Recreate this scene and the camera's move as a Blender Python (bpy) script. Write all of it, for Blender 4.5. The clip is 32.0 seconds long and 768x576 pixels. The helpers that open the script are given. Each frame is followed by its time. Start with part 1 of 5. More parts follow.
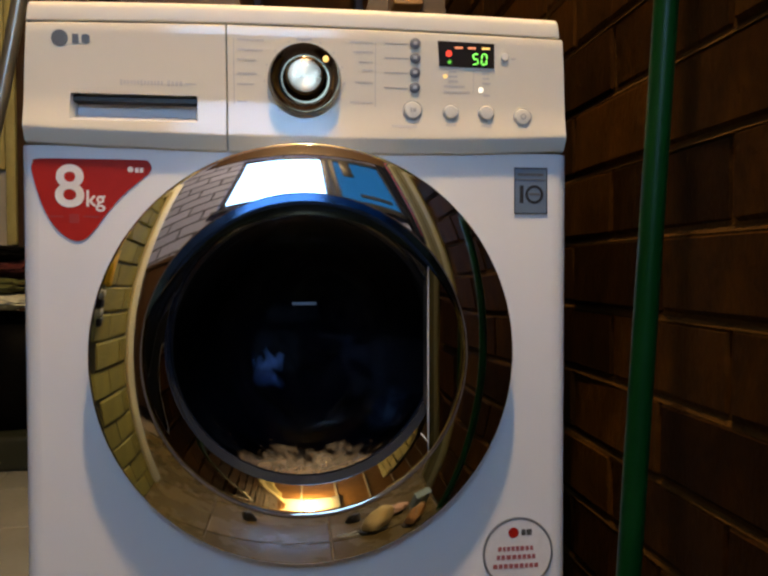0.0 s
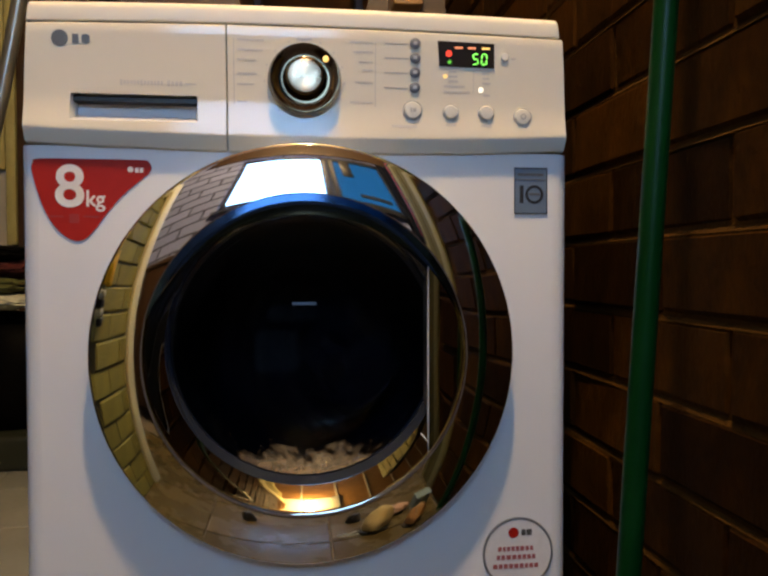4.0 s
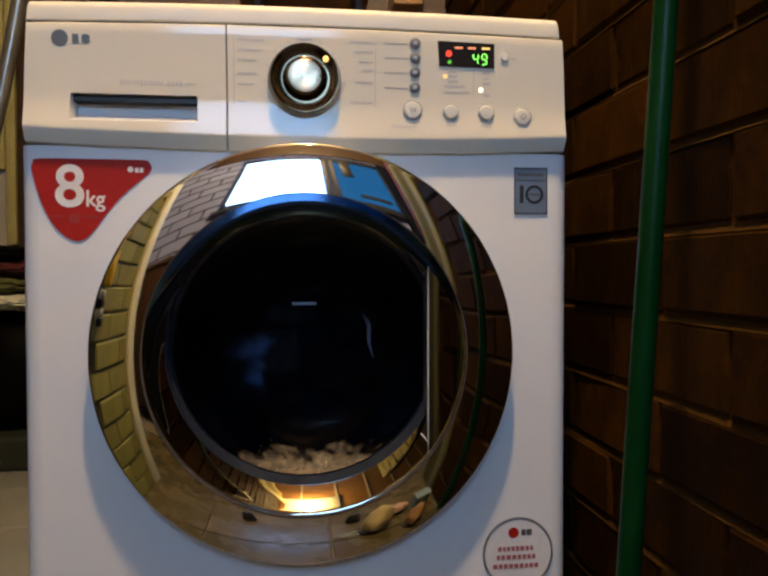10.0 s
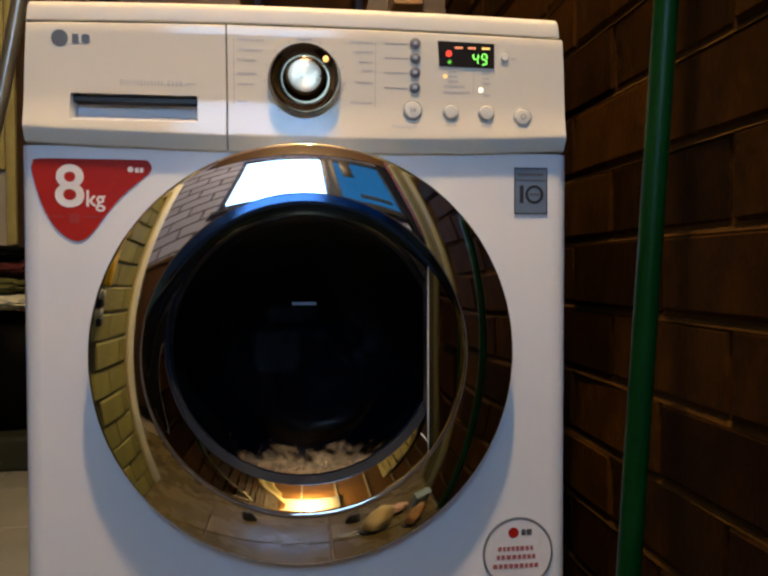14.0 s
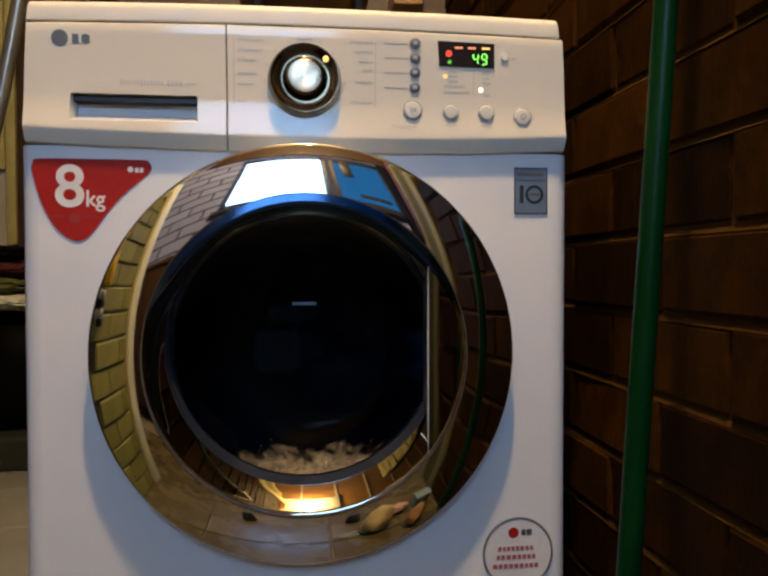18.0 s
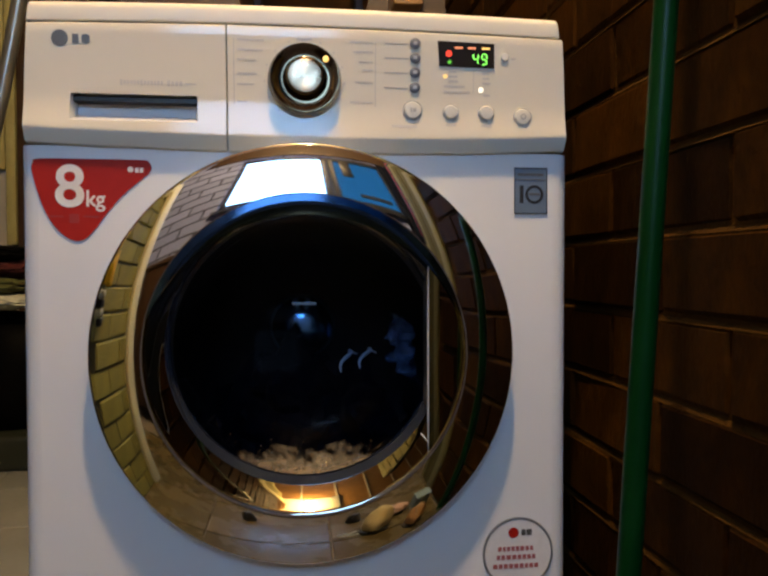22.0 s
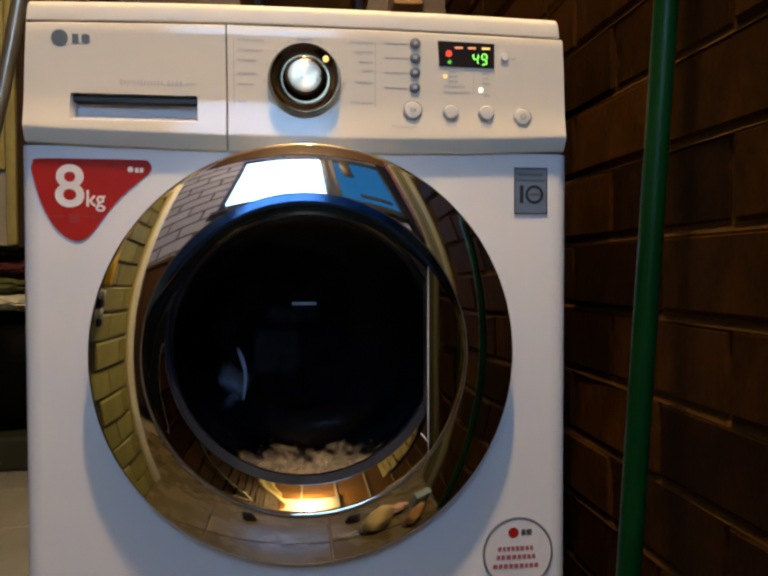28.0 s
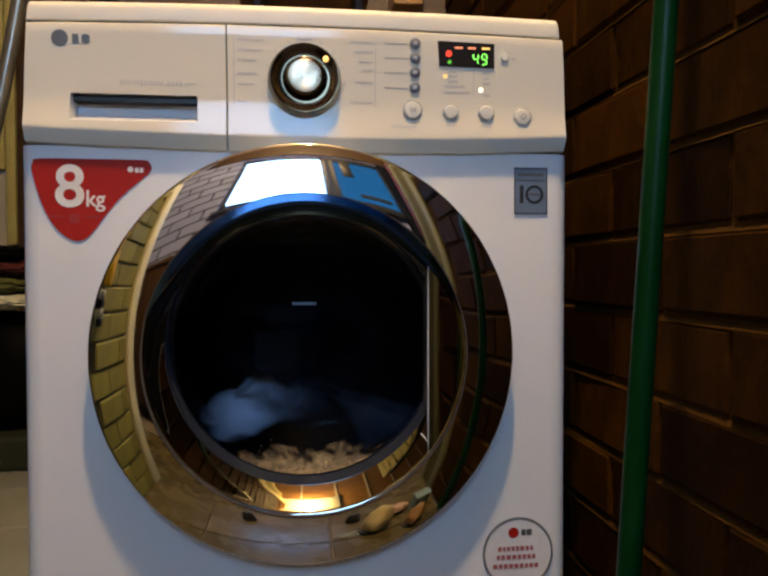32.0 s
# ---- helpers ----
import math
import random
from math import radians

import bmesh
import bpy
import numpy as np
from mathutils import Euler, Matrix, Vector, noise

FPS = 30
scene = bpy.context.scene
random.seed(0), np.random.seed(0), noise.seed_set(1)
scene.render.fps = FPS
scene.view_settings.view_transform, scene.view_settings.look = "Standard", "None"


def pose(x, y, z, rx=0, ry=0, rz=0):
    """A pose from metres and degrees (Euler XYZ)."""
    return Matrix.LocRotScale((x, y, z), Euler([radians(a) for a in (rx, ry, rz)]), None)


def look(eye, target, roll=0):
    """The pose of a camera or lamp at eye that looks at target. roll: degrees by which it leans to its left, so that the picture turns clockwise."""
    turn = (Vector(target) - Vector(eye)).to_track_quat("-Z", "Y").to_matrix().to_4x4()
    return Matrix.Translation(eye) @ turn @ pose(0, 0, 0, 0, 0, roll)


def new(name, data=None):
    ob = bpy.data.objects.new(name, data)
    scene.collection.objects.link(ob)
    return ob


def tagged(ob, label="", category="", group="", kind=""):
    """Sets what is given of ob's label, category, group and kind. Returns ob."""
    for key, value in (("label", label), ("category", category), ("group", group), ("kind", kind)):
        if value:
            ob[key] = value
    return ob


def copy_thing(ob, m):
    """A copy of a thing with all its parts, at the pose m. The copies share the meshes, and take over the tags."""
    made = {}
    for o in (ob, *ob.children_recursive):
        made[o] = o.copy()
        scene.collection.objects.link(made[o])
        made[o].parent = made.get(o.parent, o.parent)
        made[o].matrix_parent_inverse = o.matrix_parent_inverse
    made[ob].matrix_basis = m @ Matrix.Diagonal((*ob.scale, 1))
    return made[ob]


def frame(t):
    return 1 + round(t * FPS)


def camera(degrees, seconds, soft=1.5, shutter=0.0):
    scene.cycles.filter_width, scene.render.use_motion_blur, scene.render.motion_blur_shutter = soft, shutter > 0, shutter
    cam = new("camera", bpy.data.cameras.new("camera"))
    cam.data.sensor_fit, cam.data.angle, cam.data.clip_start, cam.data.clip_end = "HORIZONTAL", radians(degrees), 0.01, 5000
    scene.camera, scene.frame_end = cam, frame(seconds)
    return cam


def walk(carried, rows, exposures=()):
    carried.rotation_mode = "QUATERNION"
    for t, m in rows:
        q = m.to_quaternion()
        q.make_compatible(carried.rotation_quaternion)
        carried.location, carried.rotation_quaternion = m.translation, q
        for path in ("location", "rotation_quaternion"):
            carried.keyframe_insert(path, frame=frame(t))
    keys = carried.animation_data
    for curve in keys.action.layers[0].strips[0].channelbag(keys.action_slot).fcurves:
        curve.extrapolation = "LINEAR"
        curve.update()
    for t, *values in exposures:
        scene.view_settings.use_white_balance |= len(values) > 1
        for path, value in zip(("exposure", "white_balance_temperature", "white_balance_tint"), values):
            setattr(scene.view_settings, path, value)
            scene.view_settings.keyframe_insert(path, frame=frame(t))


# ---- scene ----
cam = camera(54.92, 32.0, soft=2.6, shutter=2.0)
EYE = (-0.017, -0.834, 0.565)
VIEW = look(EYE, (0.231, 1.150, 0.5137), -0.1)
walk(cam, [(0.0, VIEW), (32.0, VIEW)])

# ---- light: a warm bulb under the ceiling, daylight through the window behind the camera ----
scene.view_settings.exposure = 0.0
world = bpy.data.worlds.new("sky")
scene.world = world
world.use_nodes = True
_wn = world.node_tree
_sky = _wn.nodes.new("ShaderNodeTexSky")
_sky.sky_type = "NISHITA"
_sky.sun_disc = False
_sky.sun_elevation = radians(24)
_sky.sun_rotation = radians(250)
_bg = _wn.nodes["Background"]
_bg.inputs["Strength"].default_value = 0.12
_wn.links.new(_sky.outputs["Color"], _bg.inputs["Color"])

BULB = (0.03, -0.52, 2.33)
_lamp = bpy.data.lights.new("bulb_light", "POINT")
_lamp.energy = 111.0
_lamp.color = (1.0, 0.69, 0.33)
_lamp.shadow_soft_size = 0.056
new("bulb_light", _lamp).matrix_world = pose(BULB[0], BULB[1], BULB[2] - 0.06)

_win = bpy.data.lights.new("window_light", "AREA")
_win.shape, _win.size, _win.size_y = "RECTANGLE", 0.58, 0.67
_win.energy = 11.0
_win.color = (0.33, 0.58, 1.0)
new("window_light", _win).matrix_world = look((-0.145, -1.868, 1.465), (-0.145, 0.0, 1.465))


# ---- materials ----
def node(nt, kind, **inputs):
    n = nt.nodes.new(kind)
    for k, v in inputs.items():
        n.inputs[k.replace("_", " ")].default_value = v
    return n


def mat(name, base, rough=0.5, metal=0.0, vary=0.12, scale=14.0, grain=160.0, bump=0.0, bump_scale=None,
        emit=0.0, coat=0.0, stretch=(1, 1, 1), spread=0.0, spec=0.5, rough_vary=0.08):
    """A surface with stains at one scale and grain at another; spread: how far single pieces differ."""
    m = bpy.data.materials.new(name)
    m.use_nodes = True
    nt = m.node_tree
    b = nt.nodes["Principled BSDF"]
    b.inputs["Metallic"].default_value = metal
    b.inputs["Specular IOR Level"].default_value = spec
    b.inputs["Coat Weight"].default_value = coat
    tc = nt.nodes.new("ShaderNodeTexCoord")
    mp = nt.nodes.new("ShaderNodeMapping")
    mp.inputs["Scale"].default_value = stretch
    nt.links.new(tc.outputs["Object"], mp.inputs["Vector"])
    n1 = node(nt, "ShaderNodeTexNoise", Scale=scale, Detail=4.0, Roughness=0.6)
    n2 = node(nt, "ShaderNodeTexNoise", Scale=grain, Detail=3.0, Roughness=0.7)
    for n in (n1, n2):
        nt.links.new(mp.outputs["Vector"], n.inputs["Vector"])
    add = nt.nodes.new("ShaderNodeMath")
    add.operation = "MULTIPLY_ADD"
    add.inputs[1].default_value = 0.45
    nt.links.new(n2.outputs["Fac"], add.inputs[0])
    nt.links.new(n1.outputs["Fac"], add.inputs[2])
    mr = nt.nodes.new("ShaderNodeMapRange")
    mr.inputs["From Min"].default_value, mr.inputs["From Max"].default_value = 0.42, 1.02
    mr.inputs["To Min"].default_value, mr.inputs["To Max"].default_value = 1 - vary, 1 + vary
    nt.links.new(add.outputs[0], mr.inputs["Value"])
    fac = mr.outputs["Result"]
    if spread:
        oi = nt.nodes.new("ShaderNodeObjectInfo")
        sp = nt.nodes.new("ShaderNodeMapRange")
        sp.inputs["To Min"].default_value, sp.inputs["To Max"].default_value = 1 - spread, 1 + spread
        nt.links.new(oi.outputs["Random"], sp.inputs["Value"])
        mu = nt.nodes.new("ShaderNodeMath")
        mu.operation = "MULTIPLY"
        nt.links.new(fac, mu.inputs[0])
        nt.links.new(sp.outputs["Result"], mu.inputs[1])
        fac = mu.outputs[0]
    hsv = nt.nodes.new("ShaderNodeHueSaturation")
    hsv.inputs["Color"].default_value = (*base, 1)
    nt.links.new(fac, hsv.inputs["Value"])
    nt.links.new(hsv.outputs["Color"], b.inputs["Base Color"])
    rr = nt.nodes.new("ShaderNodeMapRange")
    rr.inputs["From Min"].default_value, rr.inputs["From Max"].default_value = 0.3, 0.7
    rr.inputs["To Min"].default_value = max(0.0, rough - rough_vary * rough)
    rr.inputs["To Max"].default_value = min(1.0, rough + rough_vary)
    nt.links.new(n1.outputs["Fac"], rr.inputs["Value"])
    nt.links.new(rr.outputs["Result"], b.inputs["Roughness"])
    if bump:
        bp = nt.nodes.new("ShaderNodeBump")
        bp.inputs["Strength"].default_value = bump
        bp.inputs["Distance"].default_value = 0.004
        nb = node(nt, "ShaderNodeTexNoise", Scale=bump_scale or grain, Detail=5.0)
        nt.links.new(mp.outputs["Vector"], nb.inputs["Vector"])
        nt.links.new(nb.outputs["Fac"], bp.inputs["Height"])
        nt.links.new(bp.outputs["Normal"], b.inputs["Normal"])
    if emit:
        b.inputs["Emission Color"].default_value = (*base, 1)
        b.inputs["Emission Strength"].default_value = emit
    return m


def glass_mat(name, tint, rough=0.02, ior=1.5):
    """A thin pane: what is behind shows tinted, what is before it mirrors by Fresnel."""
    m = bpy.data.materials.new(name)
    m.use_nodes = True
    nt = m.node_tree
    out = nt.nodes["Material Output"]
    nt.nodes.remove(nt.nodes["Principled BSDF"])
    tr = node(nt, "ShaderNodeBsdfTransparent", Color=(*tint, 1))
    gl = node(nt, "ShaderNodeBsdfGlossy", Color=(1, 1, 1, 1), Roughness=rough)
    fr = node(nt, "ShaderNodeFresnel", IOR=ior)
    mx = nt.nodes.new("ShaderNodeMixShader")
    nt.links.new(fr.outputs[0], mx.inputs[0])
    nt.links.new(tr.outputs[0], mx.inputs[1])
    nt.links.new(gl.outputs[0], mx.inputs[2])
    nt.links.new(mx.outputs[0], out.inputs["Surface"])
    return m


ENAMEL = mat("white_enamel", (0.775, 0.785, 0.80), 0.33, vary=0.02, scale=5, grain=900, bump=0.02, bump_scale=1200, coat=0.15)
PLASTIC = mat("white_plastic", (0.80, 0.75, 0.635), 0.05, spec=0.5, rough_vary=0.02, vary=0.02, scale=6, grain=700, bump=0.008, bump_scale=900)
LID_PLASTIC = mat("lid_plastic", (0.80, 0.75, 0.635), 0.36, vary=0.02, scale=6, grain=700, bump=0.008, bump_scale=900)
POCKET = mat("pocket_plastic", (0.72, 0.73, 0.75), 0.12, vary=0.03)
# near black, standing in for the shade inside seams
GAP = mat("seam_shade", (0.02, 0.02, 0.02), 0.8)
CHROME = mat("chrome", (0.86, 0.86, 0.87), 0.025, 1.0, vary=0.03, scale=8, grain=60, rough_vary=0.02)
SMOKE = mat("smoked_chrome", (0.40, 0.37, 0.32), 0.025, 1.0, vary=0.03, rough_vary=0.02)
# the blue of the mirrored window is put into this colour
LIP = mat("window_blue_lip", (0.030, 0.060, 0.120), 0.07, 1.0, vary=0.2, scale=90, rough_vary=0.1)
RIM = mat("chrome_edge", (0.30, 0.29, 0.28), 0.07, 1.0, vary=0.08)
DIAL = mat("dark_chrome", (0.155, 0.112, 0.066), 0.09, 1.0, vary=0.08, scale=30)
ALU = mat("spun_aluminium", (0.72, 0.50, 0.31), 0.27, 1.0, vary=0.06, scale=60, grain=500)
_b = ALU.node_tree.nodes["Principled BSDF"]
_b.inputs["Anisotropic"].default_value = 0.9
_b.inputs["Anisotropic Rotation"].default_value = 0.25
_tg = ALU.node_tree.nodes.new("ShaderNodeTangent")
_tg.direction_type, _tg.axis = "RADIAL", "Y"
ALU.node_tree.links.new(_tg.outputs[0], _b.inputs["Tangent"])
SKY_GLOW = mat("bright_overcast_sky", (0.42, 0.68, 1.0), 1.0, vary=0.05, scale=0.6, grain=3, emit=3.0)
PRINT = mat("grey_print", (0.42, 0.40, 0.37), 0.4)
PRINT_PALE = mat("pale_grey_print", (0.60, 0.57, 0.52), 0.4)
LOGO = mat("logo_grey", (0.16, 0.155, 0.15), 0.35, 0.6)
BUTTON = mat("button_plastic", (0.74, 0.71, 0.64), 0.35, vary=0.03)
BUTTON_RING = mat("button_ring", (0.50, 0.48, 0.44), 0.3)
KEY_GREY = mat("grey_key", (0.15, 0.155, 0.18), 0.3)
KEY_ICON = mat("key_icon", (0.46, 0.47, 0.50), 0.4)
SCREEN = mat("dark_screen", (0.018, 0.012, 0.008), 0.4, spec=0.15)
GREEN_LED = mat("green_digit", (0.25, 1.0, 0.12), 0.4, vary=0, emit=1.5)
RED_LED = mat("red_lamp", (1.0, 0.07, 0.03), 0.4, vary=0, emit=0.8)
GREEN_DIM = mat("green_lamp", (0.12, 0.55, 0.04), 0.4, vary=0, emit=0.6)
AMBER_LED = mat("amber_lamp", (1.0, 0.62, 0.18), 0.4, vary=0, emit=1.1)
WARM_LED = mat("warm_white_lamp", (1.0, 0.88, 0.70), 0.4, vary=0, emit=1.2)
RED_TEXT = mat("red_lit_text", (1.0, 0.34, 0.16), 0.4, vary=0, emit=0.7)
RED = mat("red_vinyl", (0.37, 0.014, 0.007), 0.45, spec=0.2, vary=0.05, scale=40)
RED_PALE = mat("pale_red_print", (0.36, 0.10, 0.11), 0.5)
RED_DARK = mat("dark_red_print", (0.29, 0.02, 0.014), 0.5)
WHITE_PRINT = mat("white_print", (0.78, 0.75, 0.72), 0.5)
BLACK_PRINT = mat("black_print", (0.012, 0.012, 0.015), 0.5)
SILVER_STICKER = mat("silver_sticker", (0.18, 0.24, 0.32), 0.35, 0.35, vary=0.05)
STICKER_PAPER = mat("sticker_paper", (0.74, 0.73, 0.74), 0.4)
STICKER_RING = mat("sticker_ring", (0.32, 0.33, 0.36), 0.3, 0.6)
GLINT_BAR = mat("pale_painted_glint", (0.20, 0.25, 0.32), 0.4)
RUBBER = mat("grey_rubber", (0.045, 0.047, 0.055), 0.45, vary=0.15, scale=20, bump=0.1)
# steel blackened in colour to hold the shade inside the drum
STEEL = mat("shaded_drum_steel", (0.012, 0.013, 0.016), 0.42, 1.0, vary=0.12, scale=18)
# the daylight's blue glint is put into the hub's colour
HUB = mat("blue_glint_hub_steel", (0.22, 0.55, 1.0), 0.13, 1.0, vary=0.1)
HOLE = mat("drum_hole", (0.004, 0.004, 0.004), 0.9)
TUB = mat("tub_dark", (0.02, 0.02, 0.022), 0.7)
BOWL = glass_mat("tinted_bowl_glass", (0.76, 0.81, 0.90), 0.012, 1.155)
REFLECTOR = glass_mat("reflector_glass", (0.97, 0.98, 1.0), 0.22, 1.024)
PANE = glass_mat("window_glass", (0.92, 0.95, 0.96), 0.0, 1.45)
BLUE_PANE = glass_mat("blue_pane", (0.12, 0.25, 0.32), 0.05, 1.45)
FLANGE = mat("grey_flange", (0.018, 0.022, 0.036), 0.08, spec=0.45, vary=0.1)
SUDS = mat("soap_suds", (0.16, 0.118, 0.076), 0.5, vary=0.35, scale=60, bump=0.1, bump_scale=220)
_nt = SUDS.node_tree
_out, _pb = _nt.nodes["Material Output"], _nt.nodes["Principled BSDF"]
_mix, _clear = _nt.nodes.new("ShaderNodeMixShader"), _nt.nodes.new("ShaderNodeBsdfTransparent")
_wet = node(_nt, "ShaderNodeTexNoise", Scale=48.0, Detail=3.0, Roughness=0.55)
_spot = _nt.nodes.new("ShaderNodeTexCoord")
_far = _nt.nodes.new("ShaderNodeVectorMath")
_far.operation = "LENGTH"
_flat = _nt.nodes.new("ShaderNodeMapping")
_flat.inputs["Scale"].default_value = (0.36, 1.12, 0.9)
_flat.inputs["Location"].default_value = (-0.004, -0.008, -0.332 * 0.9)
_nt.links.new(_spot.outputs["Object"], _flat.inputs["Vector"])
_nt.links.new(_flat.outputs["Vector"], _far.inputs[0])
_run = _nt.nodes.new("ShaderNodeMapping")
_run.inputs["Scale"].default_value = (1.25, 0.40, 0.45)
_nt.links.new(_spot.outputs["Object"], _run.inputs["Vector"])
_nt.links.new(_run.outputs["Vector"], _wet.inputs["Vector"])
_fade = _nt.nodes.new("ShaderNodeMapRange")
_fade.inputs["From Min"].default_value, _fade.inputs["From Max"].default_value = 0.000, 0.050
_fade.inputs["To Min"].default_value, _fade.inputs["To Max"].default_value = 0.42, -0.36
_nt.links.new(_far.outputs["Value"], _fade.inputs["Value"])
_sum = _nt.nodes.new("ShaderNodeMath")
_nt.links.new(_wet.outputs["Fac"], _sum.inputs[0])
_nt.links.new(_fade.outputs["Result"], _sum.inputs[1])
_thin = _nt.nodes.new("ShaderNodeMapRange")
_thin.inputs["From Min"].default_value, _thin.inputs["From Max"].default_value = 0.40, 1.00
_thin.inputs["To Min"].default_value, _thin.inputs["To Max"].default_value = 0.0, 0.74
_nt.links.new(_sum.outputs[0], _thin.inputs["Value"])
_dots = node(_nt, "ShaderNodeTexNoise", Scale=170.0, Detail=2.0, Roughness=0.6)
_nt.links.new(_spot.outputs["Object"], _dots.inputs["Vector"])
_pit = _nt.nodes.new("ShaderNodeMapRange")
_pit.inputs["From Min"].default_value, _pit.inputs["From Max"].default_value = 0.40, 0.54
_pit.inputs["To Min"].default_value, _pit.inputs["To Max"].default_value = 0.62, 1.0
_nt.links.new(_dots.outputs["Fac"], _pit.inputs["Value"])
_both = _nt.nodes.new("ShaderNodeMath")
_both.operation = "MULTIPLY"
_nt.links.new(_thin.outputs["Result"], _both.inputs[0])
_nt.links.new(_pit.outputs["Result"], _both.inputs[1])
_nt.links.new(_both.outputs[0], _mix.inputs[0])
_nt.links.new(_clear.outputs[0], _mix.inputs[1])
_nt.links.new(_pb.outputs[0], _mix.inputs[2])
_nt.links.new(_mix.outputs[0], _out.inputs["Surface"])
SPECK = mat("foam_speck", (0.05, 0.038, 0.026), 0.8, spec=0.1, vary=0.5, scale=40)
BRICK = mat("dark_brown_brick", (0.0300, 0.0112, 0.0009), 0.7, spec=0.03, vary=0.55, scale=13, grain=95, bump=0.8, bump_scale=60, spread=0.55, stretch=(1, 1.6, 0.8))
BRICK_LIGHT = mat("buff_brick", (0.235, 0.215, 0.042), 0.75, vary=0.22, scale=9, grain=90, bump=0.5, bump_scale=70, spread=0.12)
MORTAR = mat("dark_mortar", (0.046, 0.021, 0.0035), 0.95, spec=0.05, vary=0.35, scale=20, grain=180, bump=0.7)
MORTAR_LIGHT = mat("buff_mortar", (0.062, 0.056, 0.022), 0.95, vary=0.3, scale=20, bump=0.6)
POLE_GREEN = mat("green_pole_paint", (0.0004, 0.026, 0.0048), 0.34, vary=0.15, scale=25, spec=0.14)
CAP_BLACK = mat("black_plastic", (0.012, 0.012, 0.012), 0.4)
BROWN_TILE = mat("brown_floor_tile", (0.074, 0.057, 0.023), 0.24, spec=0.42, vary=0.4, scale=7, grain=60, spread=0.16, bump=0.05)
TILE = mat("grey_floor_tile", (0.30, 0.31, 0.30), 0.35, vary=0.22, scale=5, grain=60, spread=0.06, bump=0.05)
GROUT = mat("floor_grout", (0.16, 0.14, 0.12), 0.9)
PINE = mat("pine_board", (0.31, 0.155, 0.042), 0.42, vary=0.28, scale=6, grain=60, stretch=(1, 9, 9), coat=0.2)
WOOD_DARK = mat("dark_wood", (0.045, 0.021, 0.008), 0.5, vary=0.35, scale=6, grain=60, stretch=(1, 8, 8))
CREAM = mat("cream_paint", (0.55, 0.47, 0.27), 0.45, vary=0.12, scale=12)
# cream darkened in its colour for boards that stand in less light
CREAM_DIMMED = mat("dimmed_cream_paint", (0.34, 0.30, 0.12), 0.7, spec=0.15, vary=0.18, scale=12)
CREAM_PALE = mat("pale_cream_paint", (0.84, 0.80, 0.52), 0.6, spec=0.2, vary=0.08)
TUBE_METAL = mat("grey_tube_metal", (0.26, 0.25, 0.21), 0.30, 0.75, vary=0.1)
PLASTER = mat("grey_plaster", (0.30, 0.28, 0.25), 0.9, vary=0.12, scale=4, bump=0.2)
DARK_WALL = mat("dark_blue_paint", (0.035, 0.05, 0.10), 0.7, vary=0.2)
FRAME_DARK = mat("dark_window_frame", (0.025, 0.03, 0.045), 0.4)
BULB_GLASS = mat("bulb_glow", (1.0, 0.72, 0.40), 0.3, vary=0, emit=80.0)
BLACK_BAG = mat("black_bag", (0.0012, 0.0012, 0.0016), 0.6, spec=0.05, vary=0.3, scale=30, bump=0.4, bump_scale=40)
NAVY_CURTAIN = mat("navy_curtain", (0.006, 0.012, 0.035), 0.9, vary=0.3, scale=12)
MAROON = mat("maroon_cloth", (0.050, 0.005, 0.007), 0.9, vary=0.2, bump=0.3)
PALE_CLOTH = mat("pale_cloth", (0.48, 0.50, 0.44), 0.85, vary=0.2, scale=25, bump=0.4)
PINK_CLOTH = mat("pinkish_cloth", (0.42, 0.27, 0.20), 0.85, vary=0.25, scale=25, bump=0.4)
OLIVE_CLOTH = mat("olive_cloth", (0.09, 0.10, 0.03), 0.9, vary=0.4, scale=30, bump=0.4)
BASE_GREY = mat("grey_green_plastic", (0.022, 0.027, 0.019), 0.3, vary=0.15)
NAVY = mat("wet_navy_cloth", (0.0012, 0.002, 0.0052), 0.6, spec=0.06, vary=0.4, scale=25, grain=260, bump=0.5, bump_scale=60)
SOCK = mat("wet_grey_cloth", (0.042, 0.053, 0.075), 0.7, vary=0.4, scale=40, grain=260, bump=0.5, bump_scale=50)
WHITE_LAUNDRY = mat("wet_white_cloth", (0.68, 0.70, 0.74), 0.7, vary=0.3, scale=25, grain=260, bump=0.5, bump_scale=50)
BLUE_LAUNDRY = mat("wet_blue_cloth", (0.32, 0.50, 0.85), 0.6, vary=0.35, scale=25, grain=260, bump=0.5, bump_scale=50)
CORD = mat("wet_white_cord", (0.55, 0.60, 0.70), 0.7, vary=0.2, scale=60)
TAN = mat("tan_leather", (0.27, 0.145, 0.05), 0.5, vary=0.2, bump=0.2)
CREAM_SOFT = mat("cream_leather", (0.42, 0.33, 0.14), 0.55, vary=0.15, bump=0.2)
YELLOW = mat("yellow_plastic", (0.80, 0.50, 0.02), 0.4, vary=0.1)
DOOR_OLIVE = mat("olive_varnish", (0.16, 0.135, 0.040), 0.85, spec=0.08, vary=0.3, scale=7, grain=70, stretch=(8, 8, 1))
TEAL = mat("grey_teal_card", (0.16, 0.22, 0.20), 0.6, vary=0.15)
RED_STRIPE = mat("red_stripe", (0.40, 0.03, 0.025), 0.7, vary=0.1)


